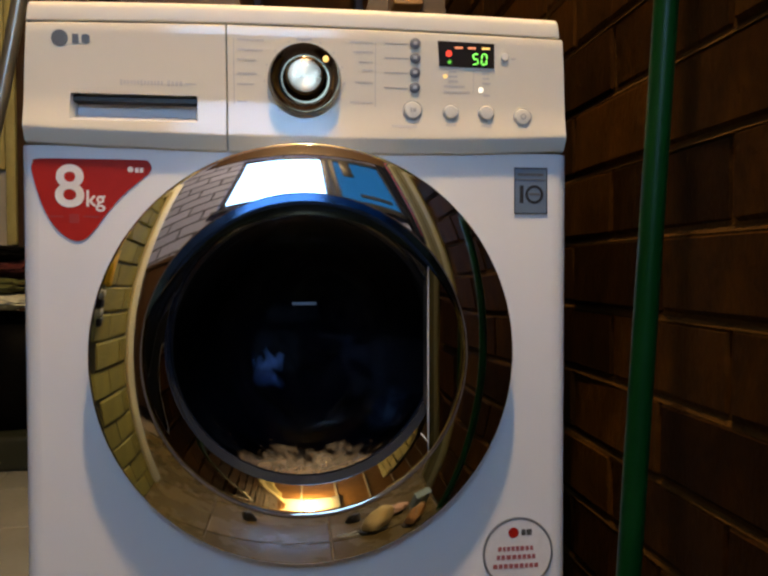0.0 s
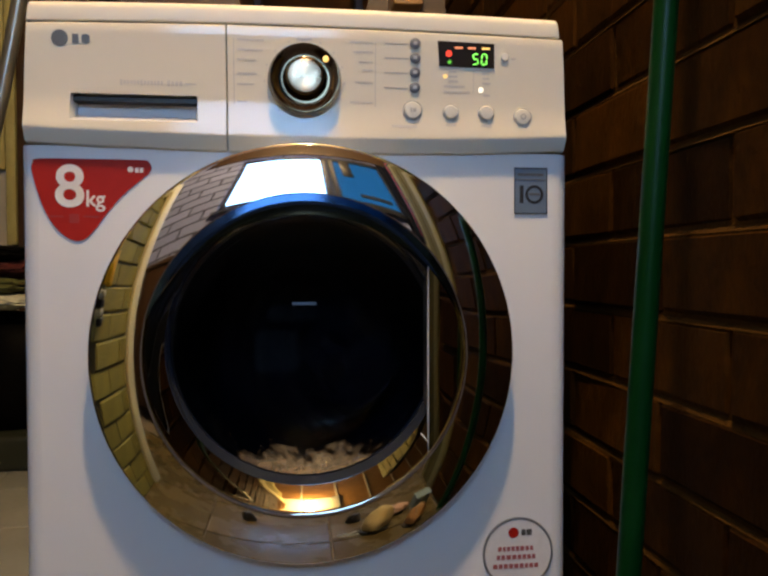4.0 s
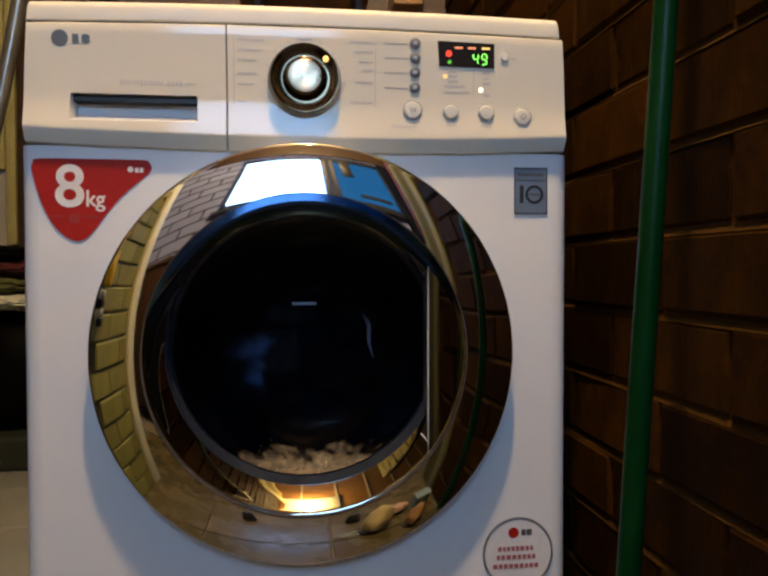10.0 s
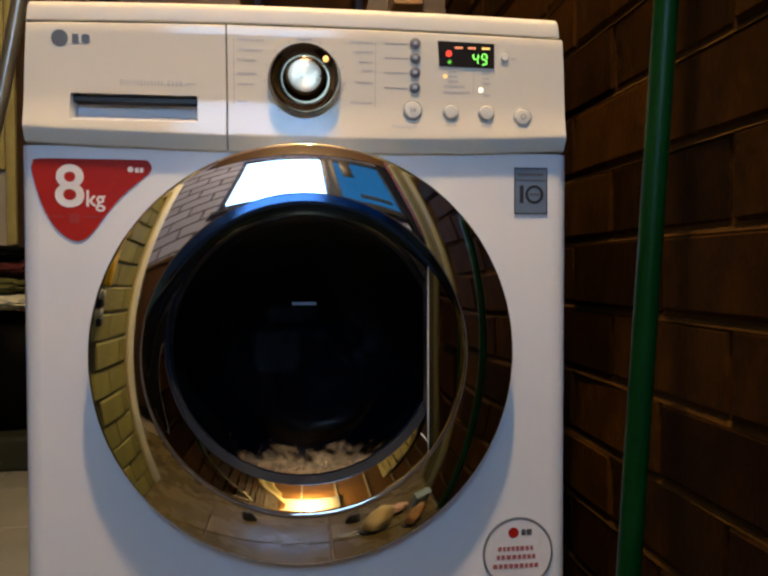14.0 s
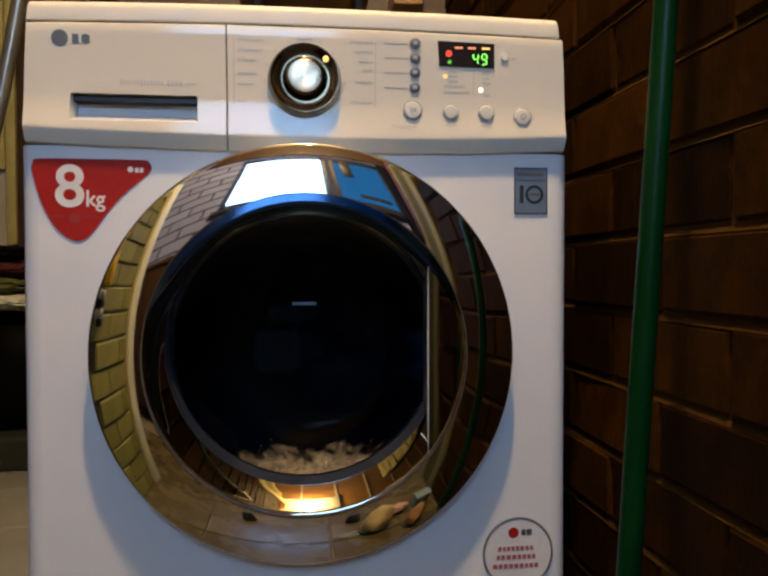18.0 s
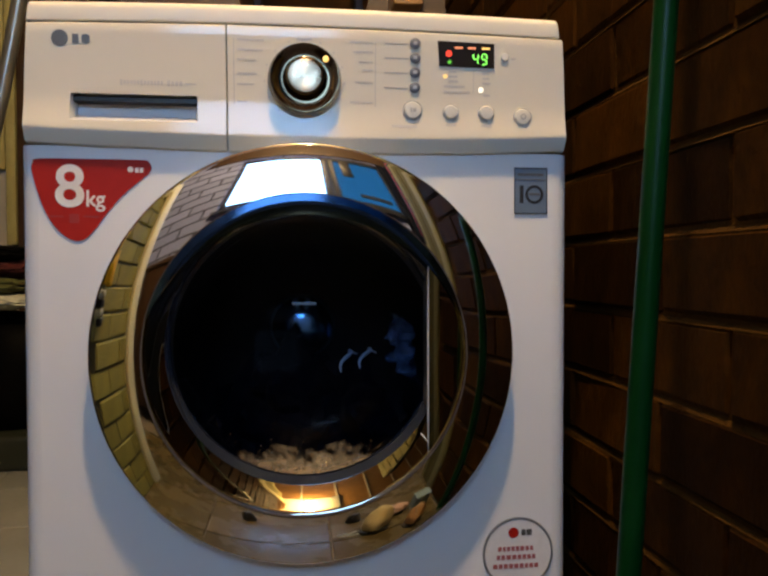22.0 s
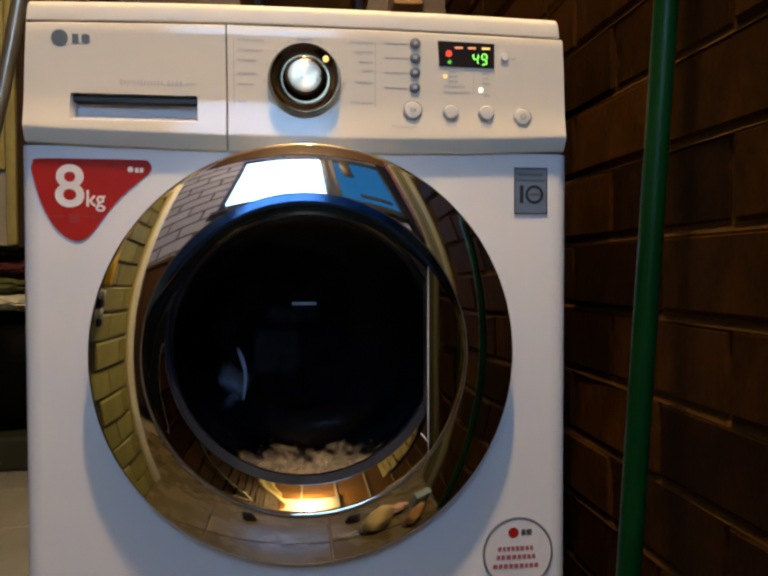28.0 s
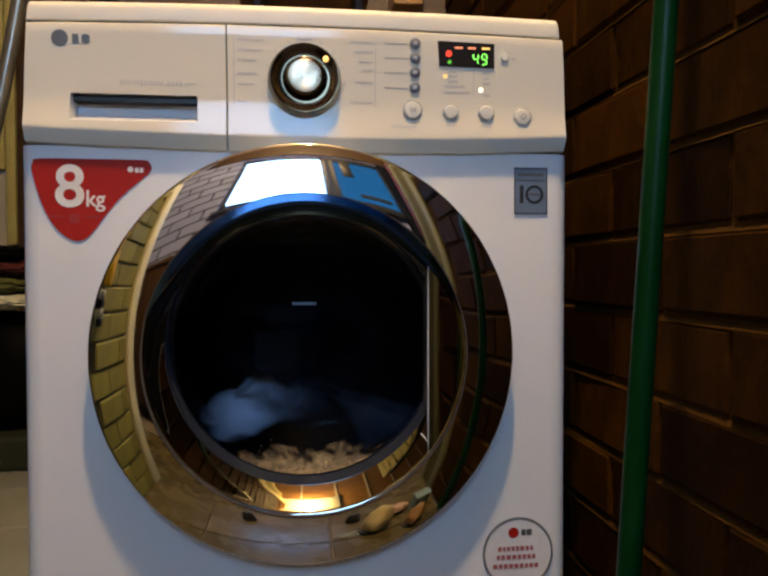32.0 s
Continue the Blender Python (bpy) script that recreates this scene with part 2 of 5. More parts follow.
# ---- mesh helpers ----
def part(name, bm, material, parent=None, label="", smooth=True):
    me = bpy.data.meshes.new(name)
    bmesh.ops.recalc_face_normals(bm, faces=bm.faces)
    bm.to_mesh(me)
    bm.free()
    me.materials.append(material)
    if smooth:
        me.shade_smooth()
        me.set_sharp_from_angle(angle=radians(38))
    ob = new(name, me)
    ob.parent = parent
    if label:
        ob["label"] = label
    return ob


def thing(name, label, category, at=(0, 0, 0), group="", kind=""):
    e = new(name)
    e.empty_display_size = 0.05
    e.location = at
    return tagged(e, label, category, group, kind)


def box(bm, x0, x1, y0, y1, z0, z1, bevel=0.0, seg=2, m=None):
    b = bmesh.new()
    bmesh.ops.create_cube(b, size=1)
    for v in b.verts:
        v.co = ((x0 + x1) / 2 + v.co.x * (x1 - x0), (y0 + y1) / 2 + v.co.y * (y1 - y0), (z0 + z1) / 2 + v.co.z * (z1 - z0))
    if bevel:
        bmesh.ops.bevel(b, geom=list(b.edges), offset=bevel, segments=seg, profile=0.5, affect="EDGES")
    if m:
        b.transform(m)
    merge(bm, b)


def merge(bm, b):
    me = bpy.data.meshes.new("tmp")
    b.to_mesh(me)
    b.free()
    bm.from_mesh(me)
    bpy.data.meshes.remove(me)


def lathe(bm, prof, cx, cz, seg=96, a0=0.0, a1=360.0):
    """Turns a profile of (radius, y) about the axis that runs along y through (cx, cz)."""
    full = abs(a1 - a0) >= 360
    n = seg if full else seg + 1
    rings = []
    for k in range(n):
        a = radians(a0 + (a1 - a0) * k / seg)
        rings.append([bm.verts.new((cx + r * math.cos(a), y, cz + r * math.sin(a))) for r, y in prof])
    for k in range(seg):
        p, q = rings[k], rings[(k + 1) % n]
        for i in range(len(prof) - 1):
            bm.faces.new((p[i], p[i + 1], q[i + 1], q[i]))
    bmesh.ops.remove_doubles(bm, verts=bm.verts, dist=1e-6)


def tube(bm, path, radius, seg=16, cap=True):
    rings = []
    for i, p in enumerate(path):
        p = Vector(p)
        d = (Vector(path[min(i + 1, len(path) - 1)]) - Vector(path[max(i - 1, 0)])).normalized()
        u = d.orthogonal().normalized() if i == 0 else (u - d * u.dot(d)).normalized()
        w = d.cross(u)
        r = radius[i] if isinstance(radius, (list, tuple)) else radius
        rings.append([bm.verts.new(p + (u * math.cos(2 * math.pi * k / seg) + w * math.sin(2 * math.pi * k / seg)) * r) for k in range(seg)])
    for a, b in zip(rings, rings[1:]):
        for k in range(seg):
            bm.faces.new((a[k], a[(k + 1) % seg], b[(k + 1) % seg], b[k]))
    if cap:
        bm.faces.new(rings[0])
        bm.faces.new(rings[-1])


def plate(bm, pts, y0, y1, lean=None):
    """A flat sheet with outline pts in (x, z), front at y0, back at y1; lean(z) moves it onto a sloped face."""
    f = lean or (lambda z: 0.0)
    a = [bm.verts.new((x, y0 + f(z), z)) for x, z in pts]
    b = [bm.verts.new((x, y1 + f(z), z)) for x, z in pts]
    bm.faces.new(a)
    bm.faces.new(list(reversed(b)))
    for i in range(len(pts)):
        j = (i + 1) % len(pts)
        bm.faces.new((a[i], a[j], b[j], b[i]))


def rect(x0, x1, z0, z1, r=0.0, n=4):
    if not r:
        return [(x0, z0), (x1, z0), (x1, z1), (x0, z1)]
    out = []
    for cx, cz, s in ((x0 + r, z0 + r, 180), (x1 - r, z0 + r, 270), (x1 - r, z1 - r, 0), (x0 + r, z1 - r, 90)):
        out += [(cx + r * math.cos(radians(s + 90 * k / n)), cz + r * math.sin(radians(s + 90 * k / n))) for k in range(n + 1)]
    return out


def disc(cx, cz, r, n=24):
    return [(cx + r * math.cos(2 * math.pi * k / n), cz + r * math.sin(2 * math.pi * k / n)) for k in range(n)]


def letters(text, x0, x1, z0, z1, y, depth=0.0004, bold=0.016):
    """The text as a mesh that fills the rectangle, upright, facing -y."""
    cu = bpy.data.curves.new("letters", "FONT")
    cu.body = text
    cu.extrude = 0.01
    cu.offset = bold
    tmp = bpy.data.objects.new("letters", cu)
    scene.collection.objects.link(tmp)
    dg = bpy.context.evaluated_depsgraph_get()
    me = bpy.data.meshes.new_from_object(tmp.evaluated_get(dg))
    bpy.data.objects.remove(tmp)
    bm = bmesh.new()
    bm.from_mesh(me)
    bpy.data.meshes.remove(me)
    xs, ys = [v.co.x for v in bm.verts], [v.co.y for v in bm.verts]
    ax, bx, ay, by = min(xs), max(xs), min(ys), max(ys)
    for v in bm.verts:
        x, yy, z = v.co
        v.co = (x0 + (x - ax) / (bx - ax) * (x1 - x0), y - (depth if z > 0 else 0), z0 + (yy - ay) / (by - ay) * (z1 - z0))
    return bm


# ---- setting ----
WALL_R, COURSE, BLEN = 0.3633, 0.086, 0.24
LEFT_X, LEFT_Y, LEFT_END = -0.463, -0.575, -0.275


def structure(name, bm, material, label, smooth=False):
    return tagged(part(name, bm, material, None, "", smooth), label, "", "", "structure")


bm = bmesh.new()
box(bm, -3.0, 2.2, -1.92, 2.6, -0.08, -0.004)
floor = structure("floor", bm, GROUT, "beige ceramic tiled floor with grey-brown grout lines")
bm = bmesh.new()
box(bm, WALL_R + 0.0046, WALL_R + 0.115, -0.52, 2.3, -0.004, 2.4)
for c in range(25):  # weathered bed joints, sloping out to the brick below
    z = 0.516 - 6 * COURSE + c * COURSE - 0.0036
    v = [bm.verts.new(q) for y in (-0.52, 2.3) for q in ((WALL_R + 0.0003, y, z - 0.001), (WALL_R + 0.0060, y, z + 0.0052), (WALL_R + 0.012, y, z - 0.001))]
    for q in ((0, 1, 4, 3), (1, 2, 5, 4), (2, 0, 3, 5), (0, 2, 1), (3, 4, 5)):
        bm.faces.new([v[k] for k in q])
bmesh.ops.recalc_face_normals(bm, faces=bm.faces)
wall_right = structure("wall_right", bm, MORTAR, "dark brown face brick wall with raked mortar joints")
bm = bmesh.new()
box(bm, LEFT_X - 0.115, LEFT_X - 0.0034, LEFT_Y, LEFT_END, -0.004, 1.196)
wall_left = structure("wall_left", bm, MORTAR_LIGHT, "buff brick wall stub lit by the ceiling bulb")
bm = bmesh.new()
box(bm, -3.0, WALL_R + 0.115, 2.3, 2.42, -0.004, 2.4)
structure("wall_back", bm, WOOD_DARK, "dark wall at the far end of the room")
bm = bmesh.new()
box(bm, -0.42, WALL_R + 0.004, 0.985, 1.06, -0.004, 2.4)
structure("wall_behind", bm, WOOD_DARK, "dark wood-clad wall behind the machine")
bm = bmesh.new()
box(bm, -3.1, -3.0, -1.92, 2.42, -0.004, 2.4)
structure("wall_far_left", bm, WOOD_DARK, "dark wood-clad wall closing the room")
bm = bmesh.new()
box(bm, 2.1, 2.2, -1.92, -0.42, -0.004, 2.4)
structure("wall_far_right", bm, DARK_WALL, "dark painted wall beside the window")
bm = bmesh.new()
box(bm, WALL_R + 0.115, 2.2, -0.52, -0.42, -0.004, 2.4)
structure("wall_return", bm, DARK_WALL, "dark painted wall return")

# the wall with the window, behind the camera
WX0, WXM, WXR, WX1, WZ0, WZ1 = -0.475, 0.145, 0.24, 0.67, 1.08, 1.85
WY = -1.80
bm = bmesh.new()
for x0, x1, z0, z1 in ((-3.0, WX0, 0, 2.4), (WX1, 2.2, 0, 2.4), (WX0, WX1, 0, WZ0), (WX0, WX1, WZ1, 2.4)):
    box(bm, x0, x1, WY - 0.12, WY, z0 - 0.004 if z0 == 0 else z0, z1)
# daylight's blue is put into the brick and mortar colours
BACK_BRICK = bpy.data.materials.new("daylight_tinted_brick")
BACK_BRICK.use_nodes = True
_nt = BACK_BRICK.node_tree
_bt = node(_nt, "ShaderNodeTexBrick", Color1=(0.29, 0.35, 0.70, 1), Color2=(0.24, 0.29, 0.58, 1), Mortar=(0.045, 0.050, 0.095, 1),
           Scale=1.0, Mortar_Size=0.009, Brick_Width=0.29, Row_Height=0.105)
_tc = _nt.nodes.new("ShaderNodeTexCoord")
_mp = _nt.nodes.new("ShaderNodeMapping")
_mp.inputs["Rotation"].default_value = (radians(90), 0, 0)
_nt.links.new(_tc.outputs["Object"], _mp.inputs["Vector"])
_nt.links.new(_mp.outputs["Vector"], _bt.inputs["Vector"])
_nt.links.new(_bt.outputs["Color"], _nt.nodes["Principled BSDF"].inputs["Base Color"])
_nt.nodes["Principled BSDF"].inputs["Roughness"].default_value = 0.85
wall_window = structure("wall_window", bm, BACK_BRICK, "brick wall with a wide window, coloured grey-blue as if daylit")

window = tagged(new("window_1"), "wide window with one clear and one blue-tinted pane", "", "", "structure")
bm = bmesh.new()
for x0, x1, z0, z1 in ((WX0, WX1, WZ0, WZ0 + 0.05), (WX0, WX1, WZ1 - 0.05, WZ1), (WX0, WX0 + 0.04, WZ0, WZ1),
                       (WX1 - 0.04, WX1, WZ0, WZ1), (WXM, WXM + 0.035, WZ0, WZ1), (WXR - 0.035, WXR, WZ0, WZ1)):
    box(bm, x0, x1, WY - 0.09, WY - 0.03, z0, z1, 0.004, 1)
part("window_frame", bm, FRAME_DARK, window)
bm = bmesh.new()
box(bm, WXM + 0.035, WXR - 0.035, WY - 0.08, WY - 0.05, WZ0, WZ1)
part("mullion_panel", bm, DARK_WALL, window)
bm = bmesh.new()
box(bm, WX0 - 0.03, WX1 + 0.03, WY - 0.02, WY + 0.05, WZ0 - 0.03, WZ0 - 0.001, 0.004, 1)
part("window_sill", bm, FRAME_DARK, window)
bm = bmesh.new()
box(bm, -3.0, 2.1, WY, WY + 0.03, WZ1 + 0.02, WZ1 + 0.34, 0.004, 1)
structure("lintel", bm, WOOD_DARK, "dark brown wooden boarding above the window")
for x0, x1, m in ((WX0 + 0.04, WXM, PANE), (WXR, WX1 - 0.04, BLUE_PANE)):
    bm = bmesh.new()
    box(bm, x0, x1, WY - 0.064, WY - 0.060, WZ0 + 0.05, WZ1 - 0.05)
    part("pane", bm, m, window).visible_shadow = False
bm = bmesh.new()
box(bm, 0.36, 0.58, WY - 0.058, WY - 0.02, 1.185, 1.225, 0.004, 1)
part("window_bar", bm, FRAME_DARK, window, "dark stay bar")
curtain = thing("curtain", "dark navy curtain hanging beside the window", "curtain", (0.0, WY, 0.0))
bm = bmesh.new()
fold = [(0.615 + 0.005 * k, 0.045 + 0.016 * math.sin(k * 0.75)) for k in range(60)]
lo, hi = [bm.verts.new((x, y, 0.55)) for x, y in fold], [bm.verts.new((x, y, 1.84)) for x, y in fold]
for k in range(59):
    bm.faces.new((lo[k], lo[k + 1], hi[k + 1], hi[k]))
bmesh.ops.solidify(bm, geom=bm.faces[:], thickness=0.003)
part("curtain_cloth", bm, NAVY_CURTAIN, curtain)
bm = bmesh.new()
tube(bm, [(0.59, 0.045, 1.845), (0.95, 0.045, 1.845)], 0.009, 12)
part("curtain_rod", bm, FRAME_DARK, curtain)
bm = bmesh.new()
box(bm, -6.0, 6.0, -6.05, -6.0, -1.0, 7.0)
tagged(part("backdrop", bm, SKY_GLOW, None, "", False), "bright overcast sky outside the window", "", "", "structure")
strap = thing("hanging_strap", "short dark strap hanging before the blue window pane", "strap", (0.335, WY + 0.012, 1.44))
bm = bmesh.new()
box(bm, -0.05, 0.03, -0.008, 0.008, 0.02, 0.34, 0.006, 2)
part("strap_band", bm, CAP_BLACK, strap)

bm = bmesh.new()
box(bm, -3.0, 2.2, -1.92, 2.42, 2.43, 2.5)
for k in range(10):
    x = -2.97 + k * 0.52
    box(bm, x, x + 0.512, -1.92, 2.42, 2.405, 2.43, 0.003, 1)
structure("ceiling", bm, PINE, "varnished brown board ceiling with pale cover strips", True)
for k in range(1, 10):
    x = -2.975 + k * 0.52
    bm = bmesh.new()
    box(bm, x - 0.016, x + 0.016, -1.92, 2.42, 2.397, 2.4045, 0.002, 1)
    structure("trim_ceiling", bm, CREAM, "pale cover strip on the ceiling boards", True)

bm = bmesh.new()
box(bm, LEFT_X - 0.13, LEFT_X + 0.014, LEFT_Y - 0.080, LEFT_Y - 0.001, 0.0, 1.22, 0.010, 3)
structure("trim_left", bm, CREAM_PALE, "pale cream painted end trim of the buff brick wall", True)
bm = bmesh.new()
box(bm, WALL_R - 0.006, WALL_R + 0.13, -0.585, -0.521, 0.0, 2.2, 0.006, 2)
structure("trim_right", bm, CREAM_DIMMED, "cream door frame at the end of the brick wall", True)

# ---- the lamp ----
lamp = thing("ceiling_lamp", "bare warm light bulb in a black socket on the pine ceiling", "lamp", BULB)
bm = bmesh.new()
tube(bm, [(0, 0, 0.0745), (0, 0, 0.066), (0, 0, 0.062)], [0.028, 0.027, 0.018], 24)
part("ceiling_rose", bm, CAP_BLACK, lamp)
bm = bmesh.new()
box(bm, -0.44, 0.54, -0.17, 0.16, 0.0560, 0.0670, 0.004, 2)
part("mounting_board", bm, CREAM_PALE, lamp, "pale rectangular mounting board")
bm = bmesh.new()
tube(bm, [(0, 0, 0.064), (0, 0, 0.055), (0, 0, 0.030)], [0.012, 0.013, 0.013], 20)
part("socket", bm, CAP_BLACK, lamp)
bm = bmesh.new()
bmesh.ops.create_uvsphere(bm, u_segments=24, v_segments=16, radius=0.056)
for v in bm.verts:
    if v.co.z > 0:
        v.co.z *= 1.1
        v.co.x *= 1 - 0.35 * max(0, v.co.z) / 0.073
        v.co.y *= 1 - 0.35 * max(0, v.co.z) / 0.073
glow = part("bulb", bm, BULB_GLASS, lamp, "glowing warm glass bulb")
glow.visible_shadow = False


# ---- the washing machine ----
CX, CZ = 0.0, 0.471
CG = CZ + 0.007  # the glass sits a little above the ring's middle
CB = CG + 0.0030  # and the bowl a little above that
washer = thing("washing_machine", "white front-loading washing machine with chrome porthole door", "washing machine")


def wpart(name, bm, material, label="", smooth=True, parent=None):
    return part(name, bm, material, parent or washer, label, smooth)


bm = bmesh.new()  # cabinet: wrap-around sheet with a round opening in front
N, RO, Z0, Z1 = 96, 0.196, 0.03, 0.6985


def edge_point(a):
    c, s = math.cos(a), math.sin(a)
    k = min((0.286 / abs(c)) if abs(c) > 1e-6 else 9, ((Z1 - CZ) / s) if s > 1e-6 else ((Z0 - CZ) / s if s < -1e-6 else 9))
    return c * k, CZ + s * k


corners = [math.atan2(z - CZ, x) % (2 * math.pi) for x, z in ((0.286, Z1), (-0.286, Z1), (-0.286, Z0), (0.286, Z0))]
angs = sorted([2 * math.pi * k / N for k in range(N)] + corners)
inner = [bm.verts.new((RO * math.cos(a), 0, CZ + RO * math.sin(a))) for a in angs]
deep = [bm.verts.new((RO * 0.97 * math.cos(a), 0.05, CZ + RO * 0.97 * math.sin(a))) for a in angs]
outer = [bm.verts.new((edge_point(a)[0], 0, edge_point(a)[1])) for a in angs]
for i in range(len(angs)):
    j = (i + 1) % len(angs)
    bm.faces.new((inner[i], inner[j], outer[j], outer[i]))
    bm.faces.new((deep[i], deep[j], inner[j], inner[i]))
for s in (-1, 1):
    prof = [(0.286, 0.0)] + [(0.286 + 0.014 * math.sin(radians(q)), 0.014 - 0.014 * math.cos(radians(q))) for q in range(15, 91, 15)] + [(0.30, 0.56), (0.0, 0.56)]
    prof = [(x + 0.0048 * max(0.0, x - 0.286) / 0.014, y) for x, y in prof]
    lo = [bm.verts.new((s * x, y, Z0)) for x, y in prof]
    hi = [bm.verts.new((s * x, y, Z1)) for x, y in prof]
    for i in range(len(prof) - 1):
        bm.faces.new((lo[i], lo[i + 1], hi[i + 1], hi[i]))
for z in (Z0, Z1 - 0.001):
    q = [bm.verts.new(c) for c in ((-0.299, 0.012, z), (0.299, 0.012, z), (0.299, 0.558, z), (-0.299, 0.558, z))]
    bm.faces.new(q)
bmesh.ops.remove_doubles(bm, verts=bm.verts, dist=1e-5)
wpart("cabinet", bm, ENAMEL)
bm = bmesh.new()
box(bm, -0.285, 0.285, 0.02, 0.55, 0.6995, 0.842)
wpart("panel_core", bm, GAP)
for x in (-0.25, 0.25):
    for y in (0.06, 0.50):
        bm = bmesh.new()
        tube(bm, [(x, y, 0.0), (x, y, 0.008), (x, y, 0.032)], [0.022, 0.022, 0.012], 16)
        wpart("foot", bm, CAP_BLACK)

# front profile of drawer and panel, bottom to top, as (y, z)
PROFILE = [(0.012, 0.7000), (0.0006, 0.7002), (-0.0056, 0.7016), (-0.0084, 0.7055), (-0.0132, 0.7150), (-0.0137, 0.7166), (-0.0136, 0.7188),
           (-0.0127, 0.7238), (-0.0108, 0.7370), (-0.0110, 0.7525), (-0.0138, 0.790), (-0.0159, 0.818), (-0.01652, 0.8262), (-0.0161, 0.8283), (-0.0146, 0.8294), (0.000, 0.8299), (0.02, 0.8300)]


def face_y(z):
    return float(np.interp(z, [p[1] for p in PROFILE[5:13]], [p[0] for p in PROFILE[5:13]]))


def sag(x, j):
    """The panel's lower edge bows down towards the middle."""
    return -0.0068 * (1 - (x / 0.298) ** 2) if j <= 6 else 0.0


def crown(x):
    """The panel's upper edge bows up in the middle."""
    return 0.0056 * (x / 0.298) ** 2 if x < 0 else 0.0034 * (x / 0.298) ** 2


def nip(x, z):
    """Both ends lean in towards the top."""
    return -math.copysign(0.0062, x) * max(0.0, abs(x) - 0.2) / 0.098 * (max(0.0, z - 0.7166) / 0.11) ** 1.4


def panel_mesh(xs, skip=None, ends=(0, 0)):
    """The profile drawn out over the columns xs; ends: how far each end rounds back."""
    bm = bmesh.new()
    cols = []
    for i, x in enumerate(xs):
        back = ends[0] if i == 0 else ends[1] if i == len(xs) - 1 else 0
        cols.append([bm.verts.new((x + nip(x, z), y + back, z + sag(x, j) - (crown(x) if j >= 11 else 0.0))) for j, (y, z) in enumerate(PROFILE)])
    for i in range(len(xs) - 1):
        for j in range(len(PROFILE) - 1):
            if skip and (i, j) in skip:
                continue
            bm.faces.new((cols[i][j], cols[i + 1][j], cols[i + 1][j + 1], cols[i][j + 1]))
    for c in (cols[0], cols[-1]):
        for p, q in zip(c, c[1:]):
            a, b = bm.verts.new((p.co.x, 0.03, p.co.z)), bm.verts.new((q.co.x, 0.03, q.co.z))
            bm.faces.new((p, q, b, a))
    return bm, cols


wpart("control_panel", panel_mesh([-0.0850, -0.0846, -0.04, 0.0, 0.04, 0.08, 0.12, 0.16, 0.20, 0.24, 0.27, 0.2905, 0.2945, 0.2968, 0.298], ends=(0.0012, 0.008))[0], PLASTIC)
xs = [-0.298, -0.2968, -0.2945, -0.2905, -0.2495, -0.117, -0.0868, -0.0864]
bm, cols = panel_mesh(xs, skip={(4, 7), (4, 8)}, ends=(0.008, 0.0012))
drawer = wpart("detergent_drawer", bm, PLASTIC, "white detergent drawer front with a finger recess")
bm = bmesh.new()  # finger recess, open to the front
ya, yb, za, zb = -0.0127, -0.0110, 0.7238, 0.7525
x0, x1 = -0.2495, -0.117
fr = [bm.verts.new(c) for c in ((x0, ya, za), (x1, ya, za), (x1, yb, zb), (x0, yb, zb))]
md = [bm.verts.new(c) for c in ((x0 + 0.004, 0.005, za + 0.008), (x1 - 0.004, 0.005, za + 0.008), (x1 - 0.004, 0.015, zb + 0.012), (x0 + 0.004, 0.015, zb + 0.012))]
for i in range(4):
    j = (i + 1) % 4
    bm.faces.new((fr[i], fr[j], md[j], md[i]))
bm.faces.new(md)
part("finger_recess", bm, POCKET, drawer)
# black strip standing in for the shade at the recess top
bm = bmesh.new()
box(bm, x0 + 0.001, x1 - 0.001, -0.004, 0.011, zb - 0.0075, zb - 0.001, 0.001, 1)
part("recess_shade", bm, CAP_BLACK, drawer, "black strip put in as the shade at the top of the recess")
# glossy blob and lines printed on the drawer
bm = bmesh.new()
plate(bm, disc(-0.2575, 0.8084, 0.0085, 28), -0.0006, 0.0, face_y)
part("round_emblem", bm, LOGO, drawer)
for k, (a, b) in enumerate(((-0.2449, -0.2375), (-0.2355, -0.2272))):
    bm = bmesh.new()
    if k == 0:
        plate(bm, rect(a, b - 0.001, 0.8035, 0.8130), -0.0006, 0.0, face_y)
    else:
        plate(bm, rect(a, b, 0.8035, 0.8130, 0.0028), -0.0006, 0.0, face_y)
    part("emblem_block", bm, LOGO, drawer)
rng = random.Random(4)
TEXT_BARS = [(-0.1975 + 0.0035 * k, -0.1975 + 0.0035 * k + 0.0024, 0.0062 if k in (0, 6) else 0.0044) for k in range(13)]
TEXT_BARS += [(-0.1485 + 0.0042 * k, -0.1485 + 0.0042 * k + 0.0030, 0.0062 if k == 0 else 0.0046) for k in range(4)] + [(-0.1300, -0.1180, 0.0010)]
for a, b, h in TEXT_BARS:
    bm = bmesh.new()
    plate(bm, rect(a, b, 0.7650 - h / 2, 0.7650 + h / 2, min(0.0012, h / 2.2)), -0.0003, 0.0, face_y)
    part("print_bar", bm, PRINT_PALE, drawer)

